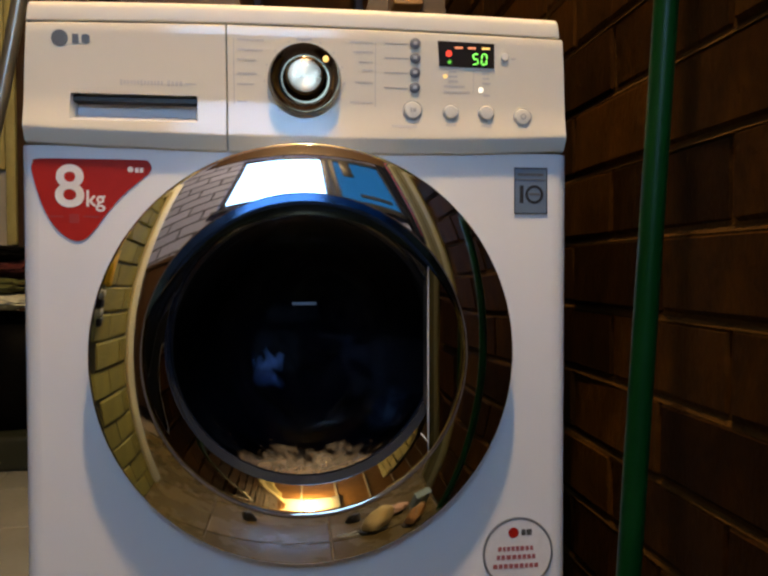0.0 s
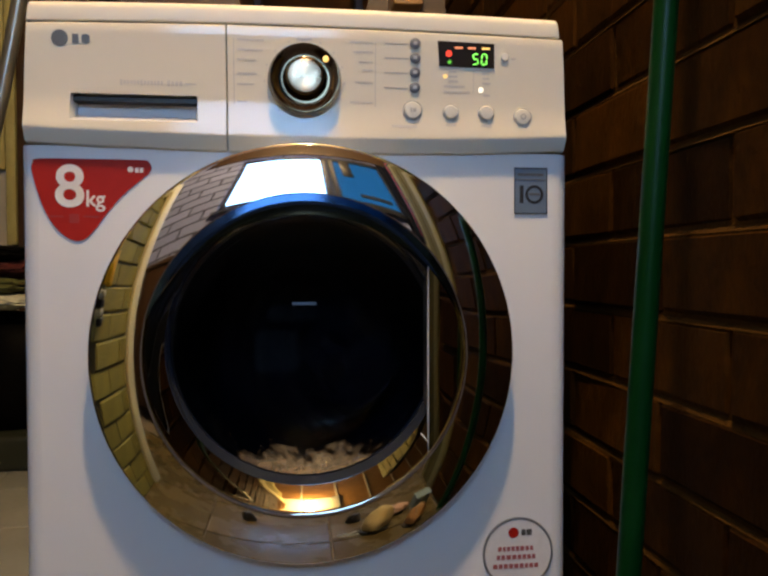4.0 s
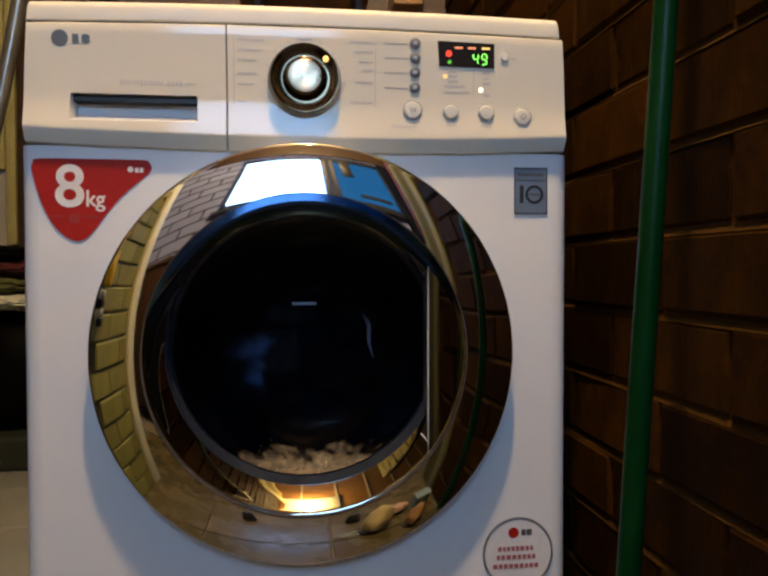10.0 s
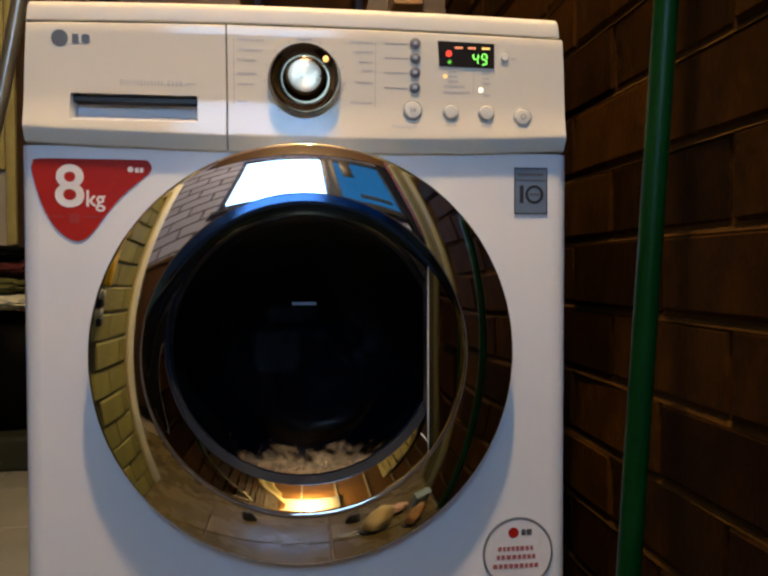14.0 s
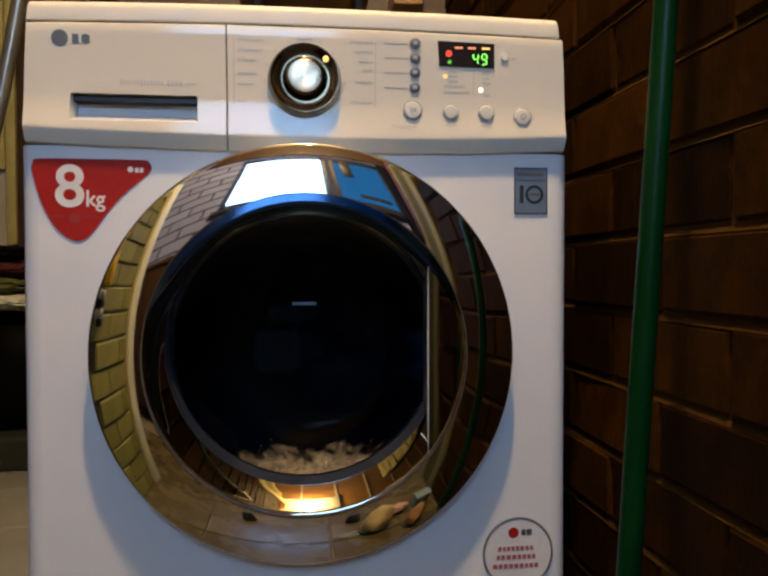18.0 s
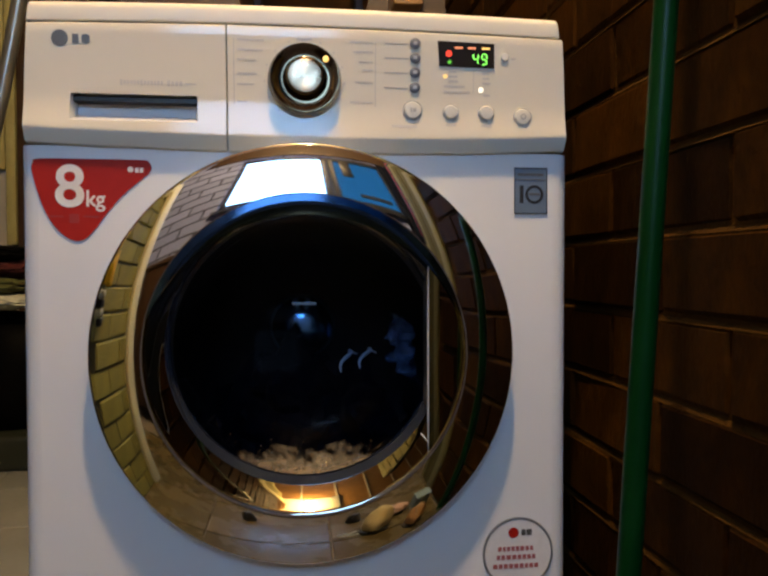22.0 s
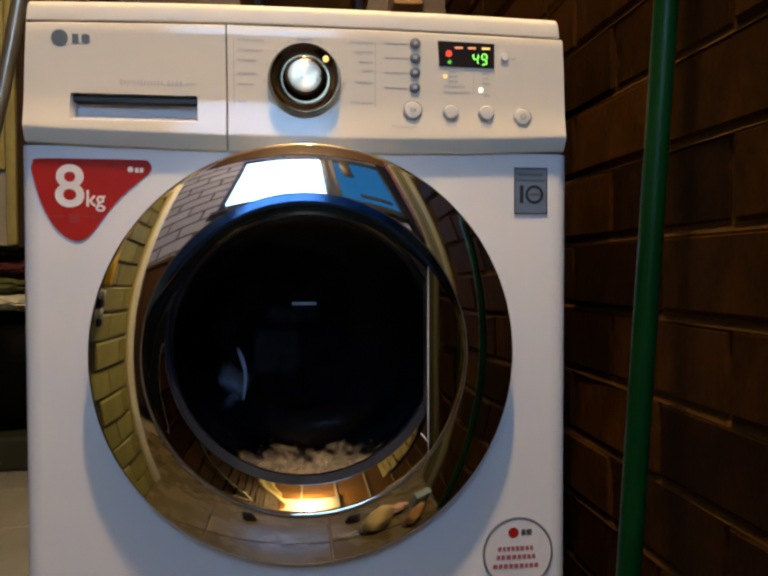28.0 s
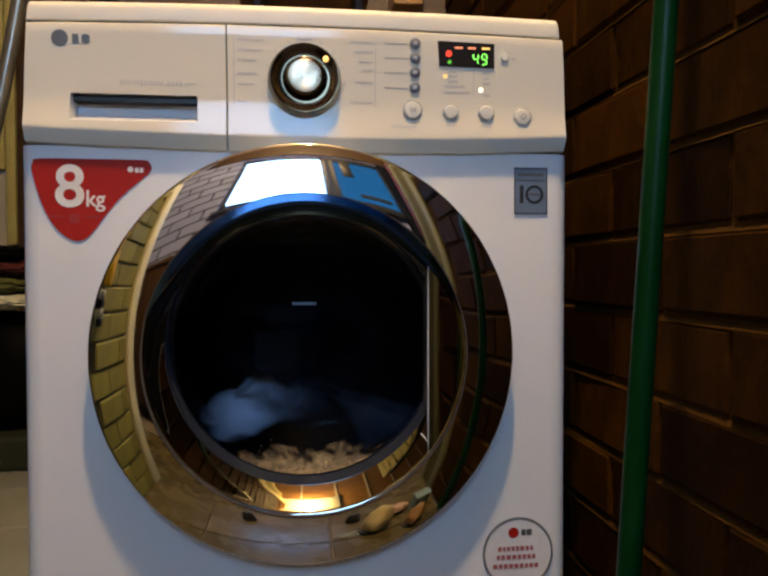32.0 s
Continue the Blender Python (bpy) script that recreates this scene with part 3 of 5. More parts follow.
bm = bmesh.new()  # lid
lid = [(0.03, 0.8312), (-0.0140, 0.8312), (-0.0152, 0.8320), (-0.0155, 0.8340), (-0.0154, 0.8440), (-0.0150, 0.8475), (-0.0128, 0.8510), (-0.0080, 0.8532), (0.010, 0.8550), (0.30, 0.8556), (0.55, 0.8550), (0.565, 0.850), (0.567, 0.8345)]
cols = []
for x, sq in ((-0.2932, 0.007), (-0.2924, 0.0025), (-0.2905, 0.0), (-0.22, 0), (-0.15, 0), (-0.07, 0), (0.0, 0.0), (0.07, 0), (0.15, 0), (0.22, 0), (0.2860, 0.0), (0.2885, 0.0025), (0.2895, 0.007)):
    cols.append([bm.verts.new((x - math.copysign(0.0022, x) * max(0.0, abs(x) - 0.2) / 0.09 * max(0.0, z - 0.832) / 0.02, y + (sq if y < 0.02 else 0), z - crown(x) - (sq * 0.6 if z > 0.846 else 0))) for y, z in lid])
for c, d in zip(cols, cols[1:]):
    for j in range(len(lid) - 1):
        bm.faces.new((c[j], d[j], d[j + 1], c[j + 1]))
bm.faces.new(cols[0])
bm.faces.new(cols[-1])
wpart("lid", bm, LID_PLASTIC)
bm = bmesh.new()  # dark strip standing in for the shade in the seam under the lid
xs_ = [-0.290 + 0.029 * k for k in range(21)]
strip = [[bm.verts.new((x, y, z - crown(x))) for y, z in ((-0.0128, 0.8296), (-0.0128, 0.8314), (0.02, 0.8314), (0.02, 0.8296))] for x in xs_]
for c, d in zip(strip, strip[1:]):
    for j in range(4):
        bm.faces.new((c[j], d[j], d[(j + 1) % 4], c[(j + 1) % 4]))
wpart("lid_seam_shade", bm, GAP)

# dial
KX, KZ = -0.0017, 0.7726
ky = face_y(KZ)
dial = wpart("dial", (lambda b: (lathe(b, [(0.0, ky - 0.004), (0.0395, ky + 0.001), (0.0400, ky - 0.003), (0.0385, ky - 0.0052), (0.036, ky - 0.0058)], KX, KZ, 72), b)[1])(bmesh.new()),
             RIM, "round programme dial with spun aluminium cap")
bm = bmesh.new()
lathe(bm, [(0.0380, ky - 0.0050), (0.0378, ky - 0.0106), (0.0370, ky - 0.0118), (0.0360, ky - 0.0117), (0.0310, ky - 0.0096), (0.0252, ky - 0.0076), (0.0236, ky - 0.0080), (0.0228, ky - 0.0100),
           (0.0216, ky - 0.0150), (0.0208, ky - 0.0176), (0.0198, ky - 0.0187), (0.0182, ky - 0.0190), (0.0, ky - 0.0190)], KX, KZ, 72)
part("dial_skirt", bm, DIAL, dial, "dark chrome flared skirt")
bm = bmesh.new()
lathe(bm, [(0.0179, ky - 0.0188), (0.0176, ky - 0.0200), (0.0168, ky - 0.0204), (0.010, ky - 0.0201), (0.0, ky - 0.0200)], KX, KZ, 48)
cap = part("dial_cap", bm, ALU, dial, "spun aluminium cap")
for k in range(13):
    a = radians(-50 + k * 23.3)
    bm = bmesh.new()
    plate(bm, disc(KX + 0.0435 * math.cos(a), KZ + 0.0435 * math.sin(a), 0.0011, 8), -0.0004, 0.0, face_y)
    wpart("dial_mark", bm, PRINT_PALE)
bm = bmesh.new()
plate(bm, disc(KX + 0.0225, KZ + 0.0205, 0.0032, 12), -0.0120, -0.0085, face_y)
part("dial_pointer", bm, AMBER_LED, dial, "small lit amber pointer")

# printed scales
def bar(x0, x1, z, h, m=PRINT, parent=washer, name="print_bar", y=-0.0003, lean=face_y):
    b = bmesh.new()
    plate(b, rect(x0, x1, z - h / 2, z + h / 2), y, 0.0, lean)
    return part(name, b, m, parent)


for x in (-0.0780, 0.0763):
    bar(x - 0.0005, x + 0.0005, 0.780, 0.070, PRINT_PALE, name="scale_line")
for z, w in ((0.8135, 0.029), (0.8030, 0.027), (0.7925, 0.020), (0.7780, 0.021), (0.7665, 0.018), (0.7480, 0.010)):
    bar(-0.0745, -0.0745 + w, z, 0.0019, PRINT_PALE)
for z, w in ((0.8150, 0.026), (0.8045, 0.022), (0.7940, 0.015), (0.7850, 0.012), (0.7720, 0.020), (0.7500, 0.025)):
    bar(0.0735 - w, 0.0735, z, 0.0019, PRINT_PALE)
for z in (0.8158, 0.8001, 0.7843, 0.7679):
    bar(0.0865, 0.1135, z - 0.001, 0.0012, PRINT)
bar(-0.010, 0.006, 0.8165, 0.0022, PRINT_PALE)

for z in (0.8158, 0.8001, 0.7843, 0.7679):
    y = face_y(z)
    bm = bmesh.new()
    lathe(bm, [(0.0060, y + 0.0005), (0.0060, y - 0.0012), (0.0052, y - 0.0018), (0.0, y - 0.0020)], 0.1208, z, 28)
    key = wpart("option_light", bm, KEY_GREY, "small round dark grey option lamp")
    bm = bmesh.new()
    plate(bm, rect(0.1188, 0.1228, z - 0.0018, z + 0.0018, 0.0006), y - 0.0023, y - 0.0015)
    part("icon", bm, KEY_ICON, key)
for x, z, r in ((0.1185, 0.7427, 0.0115), (0.1622, 0.7416, 0.0095), (0.2031, 0.7415, 0.0095), (0.2456, 0.7381, 0.0108)):
    y = face_y(z)
    bm = bmesh.new()
    lathe(bm, [(r, y + 0.001), (r, y - 0.0008), (r * 0.93, y - 0.0014), (r * 0.86, y - 0.0004)], x, z, 40)
    ring = wpart("button_ring", bm, BUTTON_RING)
    bm = bmesh.new()
    lathe(bm, [(r * 0.85, y + 0.0005), (r * 0.84, y - 0.0022), (r * 0.74, y - 0.0034), (r * 0.3, y - 0.0038), (0.0, y - 0.0038)], x, z, 40)
    btn = wpart("push_button", bm, BUTTON)
    if x < 0.13:
        for dx in (-0.0022, 0.0006, 0.0024):
            b = bmesh.new()
            plate(b, rect(x + dx - 0.0006, x + dx + 0.0008, z - 0.0022, z + 0.0022), y - 0.0042, y - 0.0035)
            part("button_mark", b, PRINT, btn)
    elif x > 0.23:
        b = bmesh.new()
        lathe(b, [(0.0034, y - 0.0035), (0.0034, y - 0.0041), (0.0022, y - 0.0041), (0.0022, y - 0.0035)], x, z, 20)
        part("button_mark", b, PRINT, btn)
    if 0.13 < x < 0.23:
        bar(x - 0.006, x + 0.006, z - 0.0145, 0.0030, PRINT_PALE)
bar(0.0945, 0.1230, 0.7245, 0.0030, PRINT_PALE)
y = face_y(0.8041)
bm = bmesh.new()
lathe(bm, [(0.0046, y + 0.0005), (0.0046, y - 0.001), (0.0038, y - 0.0018), (0.0, y - 0.002)], 0.2235, 0.8041, 24)
wpart("sensor_knob", bm, BUTTON)
bar(0.2310, 0.2365, 0.8030, 0.0018, PRINT_PALE)

# display
bm = bmesh.new()
plate(bm, [(0.1482, 0.7925), (0.2115, 0.7912), (0.2108, 0.8180), (0.1460, 0.8195)], -0.0012, 0.004, face_y)
screen = wpart("display", bm, SCREEN, "dark display window with glowing digits")
for x, z, r, m, n in ((0.1588, 0.8058, 0.0036, RED_LED, "red_lamp"), (0.1597, 0.7965, 0.0022, GREEN_DIM, "green_lamp")):
    bm = bmesh.new()
    plate(bm, disc(x, z, r, 16), -0.0019, -0.0005, face_y)
    part(n, bm, m, screen)
for x, m in ((0.1700, RED_TEXT), (0.1850, RED_TEXT), (0.2010, AMBER_LED)):
    bar(x - 0.0045, x + 0.0045, 0.8125, 0.0020, m, screen, "lit_text_bar", -0.0019)

SEG_L, SEG_W = 0.0048, 0.0013
SEG_AT = {"a": (0, 1, 0), "g": (0, 0, 0), "d": (0, -1, 0), "f": (-0.5, 0.5, 90), "b": (0.5, 0.5, 90), "e": (-0.5, -0.5, 90), "c": (0.5, -0.5, 90)}
DIGIT_X = (0.1893, 0.1992)
DIGIT_Z = 0.8005
SEGMENTS = {}


def seg_pose(digit, which, sunk=0.0):
    u, v, turn = SEG_AT[which]
    x = DIGIT_X[digit] + u * 0.0056
    z = DIGIT_Z + v * 0.0056
    return pose(x + v * 0.0004, face_y(z) - 0.0020 + sunk, z, 0, -turn, 0)


def segment(digit, which):
    b = bmesh.new()
    h, w = SEG_L / 2, SEG_W / 2
    plate(b, [(-h, 0), (-h + w, -w), (h - w, -w), (h, 0), (h - w, w), (-h + w, w)], -0.0003, 0.0003)
    ob = part("digit_segment", b, GREEN_LED, screen)
    ob.matrix_basis = seg_pose(digit, which)
    SEGMENTS[digit, which] = ob


for s in "afgcd":
    segment(0, s)
for s in "abcdef":
    segment(1, s)

# lamps and printed rows under the display
for x, z, m, r in ((0.1553, 0.7812, AMBER_LED, 0.0022), (0.1965, 0.7672, WARM_LED, 0.0028)):
    bm = bmesh.new()
    plate(bm, disc(x, z, r, 14), -0.0006, 0.0, face_y)
    wpart("status_lamp", bm, m)
for x0, x1, z in ((0.159, 0.168, 0.7865), (0.159, 0.1695, 0.7812), (0.159, 0.170, 0.7758), (0.154, 0.178, 0.7703), (0.154, 0.184, 0.7642),
                  (0.198, 0.206, 0.7855), (0.198, 0.206, 0.7800), (0.198, 0.208, 0.7745), (0.1995, 0.207, 0.7615)):
    bar(x0, x1, z, 0.0022, PRINT_PALE)
bar(0.1875, 0.1881, 0.776, 0.026, PRINT_PALE, name="scale_line")


# stickers
def spline(pts, n=6):
    out = []
    for i in range(len(pts)):
        p0, p1, p2, p3 = (Vector(pts[(i + k) % len(pts)]) for k in (-1, 0, 1, 2))
        for k in range(n):
            t = k / n
            out.append(tuple(0.5 * (2 * p1 + (p2 - p0) * t + (2 * p0 - 5 * p1 + 4 * p2 - p3) * t * t + (3 * p1 - p0 - 3 * p2 + p3) * t ** 3)))
    return out


sticker = thing("capacity_sticker", "red curved-triangle vinyl sticker reading 8 kg on the machine", "sticker", (0, 0, 0))
RED_LINE = [(-0.2924, 0.6722), (-0.2908, 0.6795), (-0.2840, 0.6838), (-0.2260, 0.6842), (-0.1770, 0.6838), (-0.1706, 0.6815), (-0.1678, 0.6758), (-0.1708, 0.6695), (-0.1800, 0.6615),
            (-0.2030, 0.6405), (-0.2300, 0.6060), (-0.2385, 0.5980), (-0.2475, 0.5960), (-0.2590, 0.6010), (-0.2720, 0.6150), (-0.2825, 0.6360), (-0.2894, 0.6590)]
bm = bmesh.new()
plate(bm, spline(RED_LINE), -0.0012, -0.0006)
part("red_sheet", bm, RED, sticker)
part("numeral", letters("8", -0.2683, -0.2382, 0.6318, 0.6783, -0.0012), WHITE_PRINT, sticker, "white numeral 8", False)
part("unit_letters", letters("kg", -0.2362, -0.2165, 0.6275, 0.6505, -0.0012), WHITE_PRINT, sticker, "white letters kg", False)
bm = bmesh.new()
plate(bm, disc(-0.1898, 0.6735, 0.0032, 16), -0.0016, -0.0012)
part("round_emblem", bm, WHITE_PRINT, sticker)
for a, b in ((-0.1852, -0.1815), (-0.1803, -0.1764)):
    bar(a, b, 0.6728, 0.0052, WHITE_PRINT, sticker, "emblem_block", -0.0016, None).location.y = -0.0000
for x0, x1, z, h in ((-0.2740, -0.2600, 0.6222, 0.0022), (-0.2540, -0.2440, 0.6200, 0.0100), (-0.2400, -0.2230, 0.6222, 0.0020)):
    b = bmesh.new()
    plate(b, rect(x0, x1, z - h / 2, z + h / 2, 0.0009), -0.0015, -0.0012)
    part("print_bar", b, RED_DARK, sticker)

badge = thing("motor_sticker", "blue-grey metallic rectangular sticker reading 10", "sticker")
bm = bmesh.new()
plate(bm, rect(0.2393, 0.2787, 0.6288, 0.6820, 0.001), -0.0012, -0.0004)
part("silver_sheet", bm, SILVER_STICKER, badge)
bm = bmesh.new()
for a, b, c, d in ((0.2393, 0.2787, 0.6286, 0.6298), (0.2393, 0.2787, 0.6810, 0.6822), (0.2391, 0.2401, 0.6286, 0.6822), (0.2779, 0.2789, 0.6286, 0.6822)):
    plate(bm, rect(a, b, c, d), -0.0016, -0.0011)
part("sticker_border", bm, BLACK_PRINT, badge, "", False)
part("numeral", letters("1", 0.2458, 0.2502, 0.6410, 0.6615, -0.0013), BLACK_PRINT, badge, "black numeral 1", False)
bm = bmesh.new()
lathe(bm, [(0.0108, -0.0013), (0.0108, -0.0017), (0.0076, -0.0017), (0.0076, -0.0013)], 0.2633, 0.6512, 36)
part("numeral_ring", bm, BLACK_PRINT, badge, "black ring-shaped numeral 0")
for x0, x1, z, h in ((0.2432, 0.2738, 0.6742, 0.0026), (0.2568, 0.2700, 0.6515, 0.0022), (0.2400, 0.2780, 0.6682, 0.0010)):
    b = bmesh.new()
    plate(b, rect(x0, x1, z - h / 2, z + h / 2), -0.0018, -0.0012)
    part("print_bar", b, LOGO, badge)

seal = thing("guarantee_sticker", "round white sticker with grey ring and red lettering bars", "sticker")
bm = bmesh.new()
plate(bm, disc(0.2451, 0.2316, 0.0405, 48), -0.0012, -0.0004)
part("paper_disc", bm, STICKER_PAPER, seal)
bm = bmesh.new()
lathe(bm, [(0.0425, -0.0004), (0.0422, -0.0016), (0.0398, -0.0016), (0.0395, -0.0004)], 0.2451, 0.2316, 64)
part("border_ring", bm, STICKER_RING, seal)
bm = bmesh.new()
plate(bm, disc(0.2395, 0.2560, 0.0062, 20), -0.0016, -0.0011)
part("round_emblem", bm, RED, seal)
for a, b in ((0.2490, 0.2540), (0.2552, 0.2615)):
    bm = bmesh.new()
    plate(bm, rect(a, b, 0.2525, 0.2595, 0.001), -0.0016, -0.0011)
    part("emblem_block", bm, LOGO, seal)
for z, w in ((0.2370, 0.023), (0.2270, 0.0245), (0.2165, 0.029)):
    rr = random.Random(int(z * 1e4))
    x = 0.2440 - w
    while x < 0.2440 + w - 0.004:
        q = rr.uniform(0.0035, 0.0055)
        bm = bmesh.new()
        plate(bm, rect(x, x + q, z - 0.0027, z + 0.0027, 0.0006), -0.0015, -0.0011)
        part("print_bar", bm, RED_PALE, seal)
        x += q + 0.0014

# ---- door ----
door = wpart("door", (lambda b: (lathe(b, [(0.178, 0.010), (0.2290, 0.004), (0.2318, 0.000), (0.2322, -0.010), (0.2316, -0.0190)], CX, CZ, 160), b)[1])(bmesh.new()),
             RIM, "round door with wide chrome ring and tinted glass bowl")
T0, T1, TP, R0, R1 = 5.2, 15.0, 1.2, 0.1765, 0.2280
prof, h, K = [], 0.0, 26
steps = [R1 - (R1 - R0) * k / K for k in range(K + 1)]
for k, r in enumerate(steps):
    if k:
        rm = (steps[k - 1] + r) / 2
        h += math.tan(radians(T0 + (T1 - T0) * ((rm - R0) / (R1 - R0)) ** TP)) * (steps[k - 1] - r)
    prof.append((r, -0.0255 - h))
CREST = -0.0255 - h
bm = bmesh.new()
edge = [(0.2280 + 0.0036 * math.sin(radians(q)), -0.0219 - 0.0036 * math.cos(radians(q))) for q in range(85, 15, -10)]
lathe(bm, [(0.2316, -0.0190)] + edge + prof, CX, CZ, 192)
part("chrome_ring", bm, CHROME, door, "polished chrome ring that mirrors the room")
GLASS_R, GLASS_Y = 0.1545, CREST + 0.0242
bm = bmesh.new()
loops = []
crest = [(R0 - 0.0002, CREST + 0.0002)]  # a rounded crest, then the straight slope
for k in range(1, 13):
    r, y = crest[-1]
    crest.append((r - 0.00042, y + 0.00042 * math.tan(radians(-5 + 57 * k / 12))))
r1, y1 = crest[-1]
crest += [(r1 + (GLASS_R - r1) * k / 10, y1 + (GLASS_Y - y1) * (k / 10 + 0.05 * math.sin(math.pi * k / 10))) for k in range(1, 11)]
for r, y in crest:
    u = (R0 - r) / (R0 - GLASS_R)
    cz = CZ * (1 - u) + CG * u
    loops.append([bm.verts.new((CX + r * math.cos(2 * math.pi * i / 192), y, cz + r * math.sin(2 * math.pi * i / 192))) for i in range(192)])
for p, q in zip(loops, loops[1:]):
    for i in range(192):
        bm.faces.new((p[i], p[(i + 1) % 192], q[(i + 1) % 192], q[i]))
part("inner_bevel", bm, SMOKE, door, "smoked chrome bevel sloping in to the glass")
bm = bmesh.new()  # dark lip, coloured blue for the mirrored daylight, that rolls over from the ring to the glass, thick at the top and running out at the sides
loops = []
for k in range(11):
    u = k / 10
    loop = []
    for i in range(121):
        a = radians(12 + 156 * i / 120)
        w = math.sin(math.pi * i / 120) ** 0.9
        r = R0 - 0.0018 - 0.0225 * u * w
        q = 0.0225 * u * w
        y = CREST + 0.0002 - 0.16 * min(q, 0.008) + 42 * max(0.0, q - 0.008) ** 2 - 0.10 * max(0.0, q - 0.008)
        loop.append(bm.verts.new((CX + r * math.cos(a), y, CZ + 0.0005 + r * math.sin(a))))
    loops.append(loop)
for p, q in zip(loops, loops[1:]):
    for i in range(120):
        bm.faces.new((p[i], p[i + 1], q[i + 1], q[i]))
part("glass_lip", bm, LIP, door, "dark glossy lip coloured blue as if mirroring the window")
bm = bmesh.new()
BOWL_PROF = [(q * 0.979, y - 0.0205) for q, y in [(0.1540, 0.0250), (0.1500, 0.0340), (0.1410, 0.0460), (0.1330, 0.0570), (0.1240, 0.0660), (0.1180, 0.0712), (0.1125, 0.0750), (0.1085, 0.0771), (0.1050, 0.0783), (0.1000, 0.0794), (0.0600, 0.0832), (0.0300, 0.0842), (0.0, 0.0845)]]
lathe(bm, BOWL_PROF, CX, CB, 128)
bowl = part("glass_bowl", bm, BOWL, door, "dark tinted glass bowl, wet at the bottom")
bm = bmesh.new()  # grey cone between bevel and bowl, widest at the bottom
loops = []
for r, y, cz in ((GLASS_R + 0.0006, GLASS_Y + 0.0004, CG), (GLASS_R - 0.0006, GLASS_Y + 0.0010, CG), (0.1513, 0.0032, CB), (0.1505, 0.0045, CB), (0.1511, 0.0110, CB), (0.165, 0.0120, CB)):
    loops.append([bm.verts.new((CX + r * math.cos(2 * math.pi * k / 160), y, cz + r * math.sin(2 * math.pi * k / 160))) for k in range(160)])
for p, q in zip(loops, loops[1:]):
    for k in range(160):
        bm.faces.new((p[k], p[(k + 1) % 160], q[(k + 1) % 160], q[k]))
part("glass_flange", bm, FLANGE, door, "grey plastic tunnel before the glass")
# pale bar painted in for a small fixed reflection in the glass
bm = bmesh.new()
box(bm, -0.0165, 0.0125, 0.0610, 0.0620, 0.5217, 0.5252, 0.0004, 1)
part("painted_glint", bm, GLINT_BAR, door, "thin pale bar painted in for a glint on the glass")
# sloped panes added in the bowl, tilted to mirror the window faintly to the camera
for x0, x1, z0, z1 in ((-0.0606, -0.0085, 0.4450, 0.4920), (-0.0461, 0.0150, 0.5030, 0.5215)):
    bm = bmesh.new()
    plate(bm, rect(x0, x1, z0, z1, 0.009), 0.0, 0.001, lambda z: 0.050 + (z - 0.48) * 0.33)
    part("added_reflector", bm, REFLECTOR, door, "sloped pane added in the bowl to mirror the window faintly")
# handle: a crescent plate, slightly arched, between a straight grip edge and the ring
bm = bmesh.new()
rows_, NZ, NU = [], 40, 16


def plate_y(x):
    q = x - 0.1330
    return CREST + 0.0006 + math.tan(radians(4.4)) * q + 0.5 * 3.3 * q * q


for i in range(NZ + 1):
    z = -0.1060 + 0.212 * i / NZ
    xa, xb = 0.1330, max(0.1331, math.sqrt(0.1706 ** 2 - z * z))
    row = [bm.verts.new((CX + xa + 0.002, plate_y(xa) + 0.005, CZ + z)), bm.verts.new((CX + xa + 0.0005, plate_y(xa) + 0.002, CZ + z))]
    for k in range(NU + 1):
        x = xa + (xb - xa) * k / NU
        row.append(bm.verts.new((CX + x, plate_y(x), CZ + z)))
    rows_.append(row)
for a, b in zip(rows_, rows_[1:]):
    for k in range(len(a) - 1):
        bm.faces.new((a[k], a[k + 1], b[k + 1], b[k]))
grip = part("door_handle", bm, SMOKE, door, "crescent chrome pull plate")
bm = bmesh.new()
tube(bm, [(0.1322, CREST + 0.0015, CZ - 0.109 + 0.218 * i / 12) for i in range(13)], [0.0004 + 0.0009 * math.sin(math.pi * i / 12) for i in range(13)], 10)
part("grip_edge", bm, KEY_ICON, door, "grey grip edge")
# black block standing in for the shade behind the grip edge
bm = bmesh.new()
box(bm, 0.1342, 0.1385, CREST + 0.0055, 0.010, CZ - 0.1055, CZ + 0.1055, 0.001, 1)
part("grip_backing", bm, CAP_BLACK, door, "black block added to keep the gap behind the grip edge dark")

# gasket, tub and drum
bm = bmesh.new()
lathe(bm, [(0.194, 0.020), (0.170, 0.016), (0.166, 0.017), (0.1615, 0.024), (0.1560, 0.040), (0.1550, 0.052), (0.1600, 0.058), (0.1590, 0.066), (0.1640, 0.074), (0.196, 0.078)], CX, CG - 0.004, 96)
wpart("door_gasket", bm, RUBBER, "grey rubber door gasket")
bm = bmesh.new()
lathe(bm, [(0.196, 0.078), (0.255, 0.085), (0.258, 0.43), (0.0, 0.44)], CX, CZ, 64)
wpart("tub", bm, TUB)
DRUM_Y = 0.09
bm = bmesh.new()
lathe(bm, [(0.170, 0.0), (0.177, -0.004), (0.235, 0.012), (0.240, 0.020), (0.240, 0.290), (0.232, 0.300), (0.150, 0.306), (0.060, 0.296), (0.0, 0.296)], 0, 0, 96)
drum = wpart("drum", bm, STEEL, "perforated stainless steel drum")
drum.location = (CX, DRUM_Y, CZ)
bm = bmesh.new()
lathe(bm, [(0.056, 0.297), (0.052, 0.286), (0.040, 0.276), (0.022, 0.270), (0.0, 0.268)], 0, 0, 48)
part("drum_hub", bm, HUB, drum, "steel hub dome coloured blue for the daylight glint")
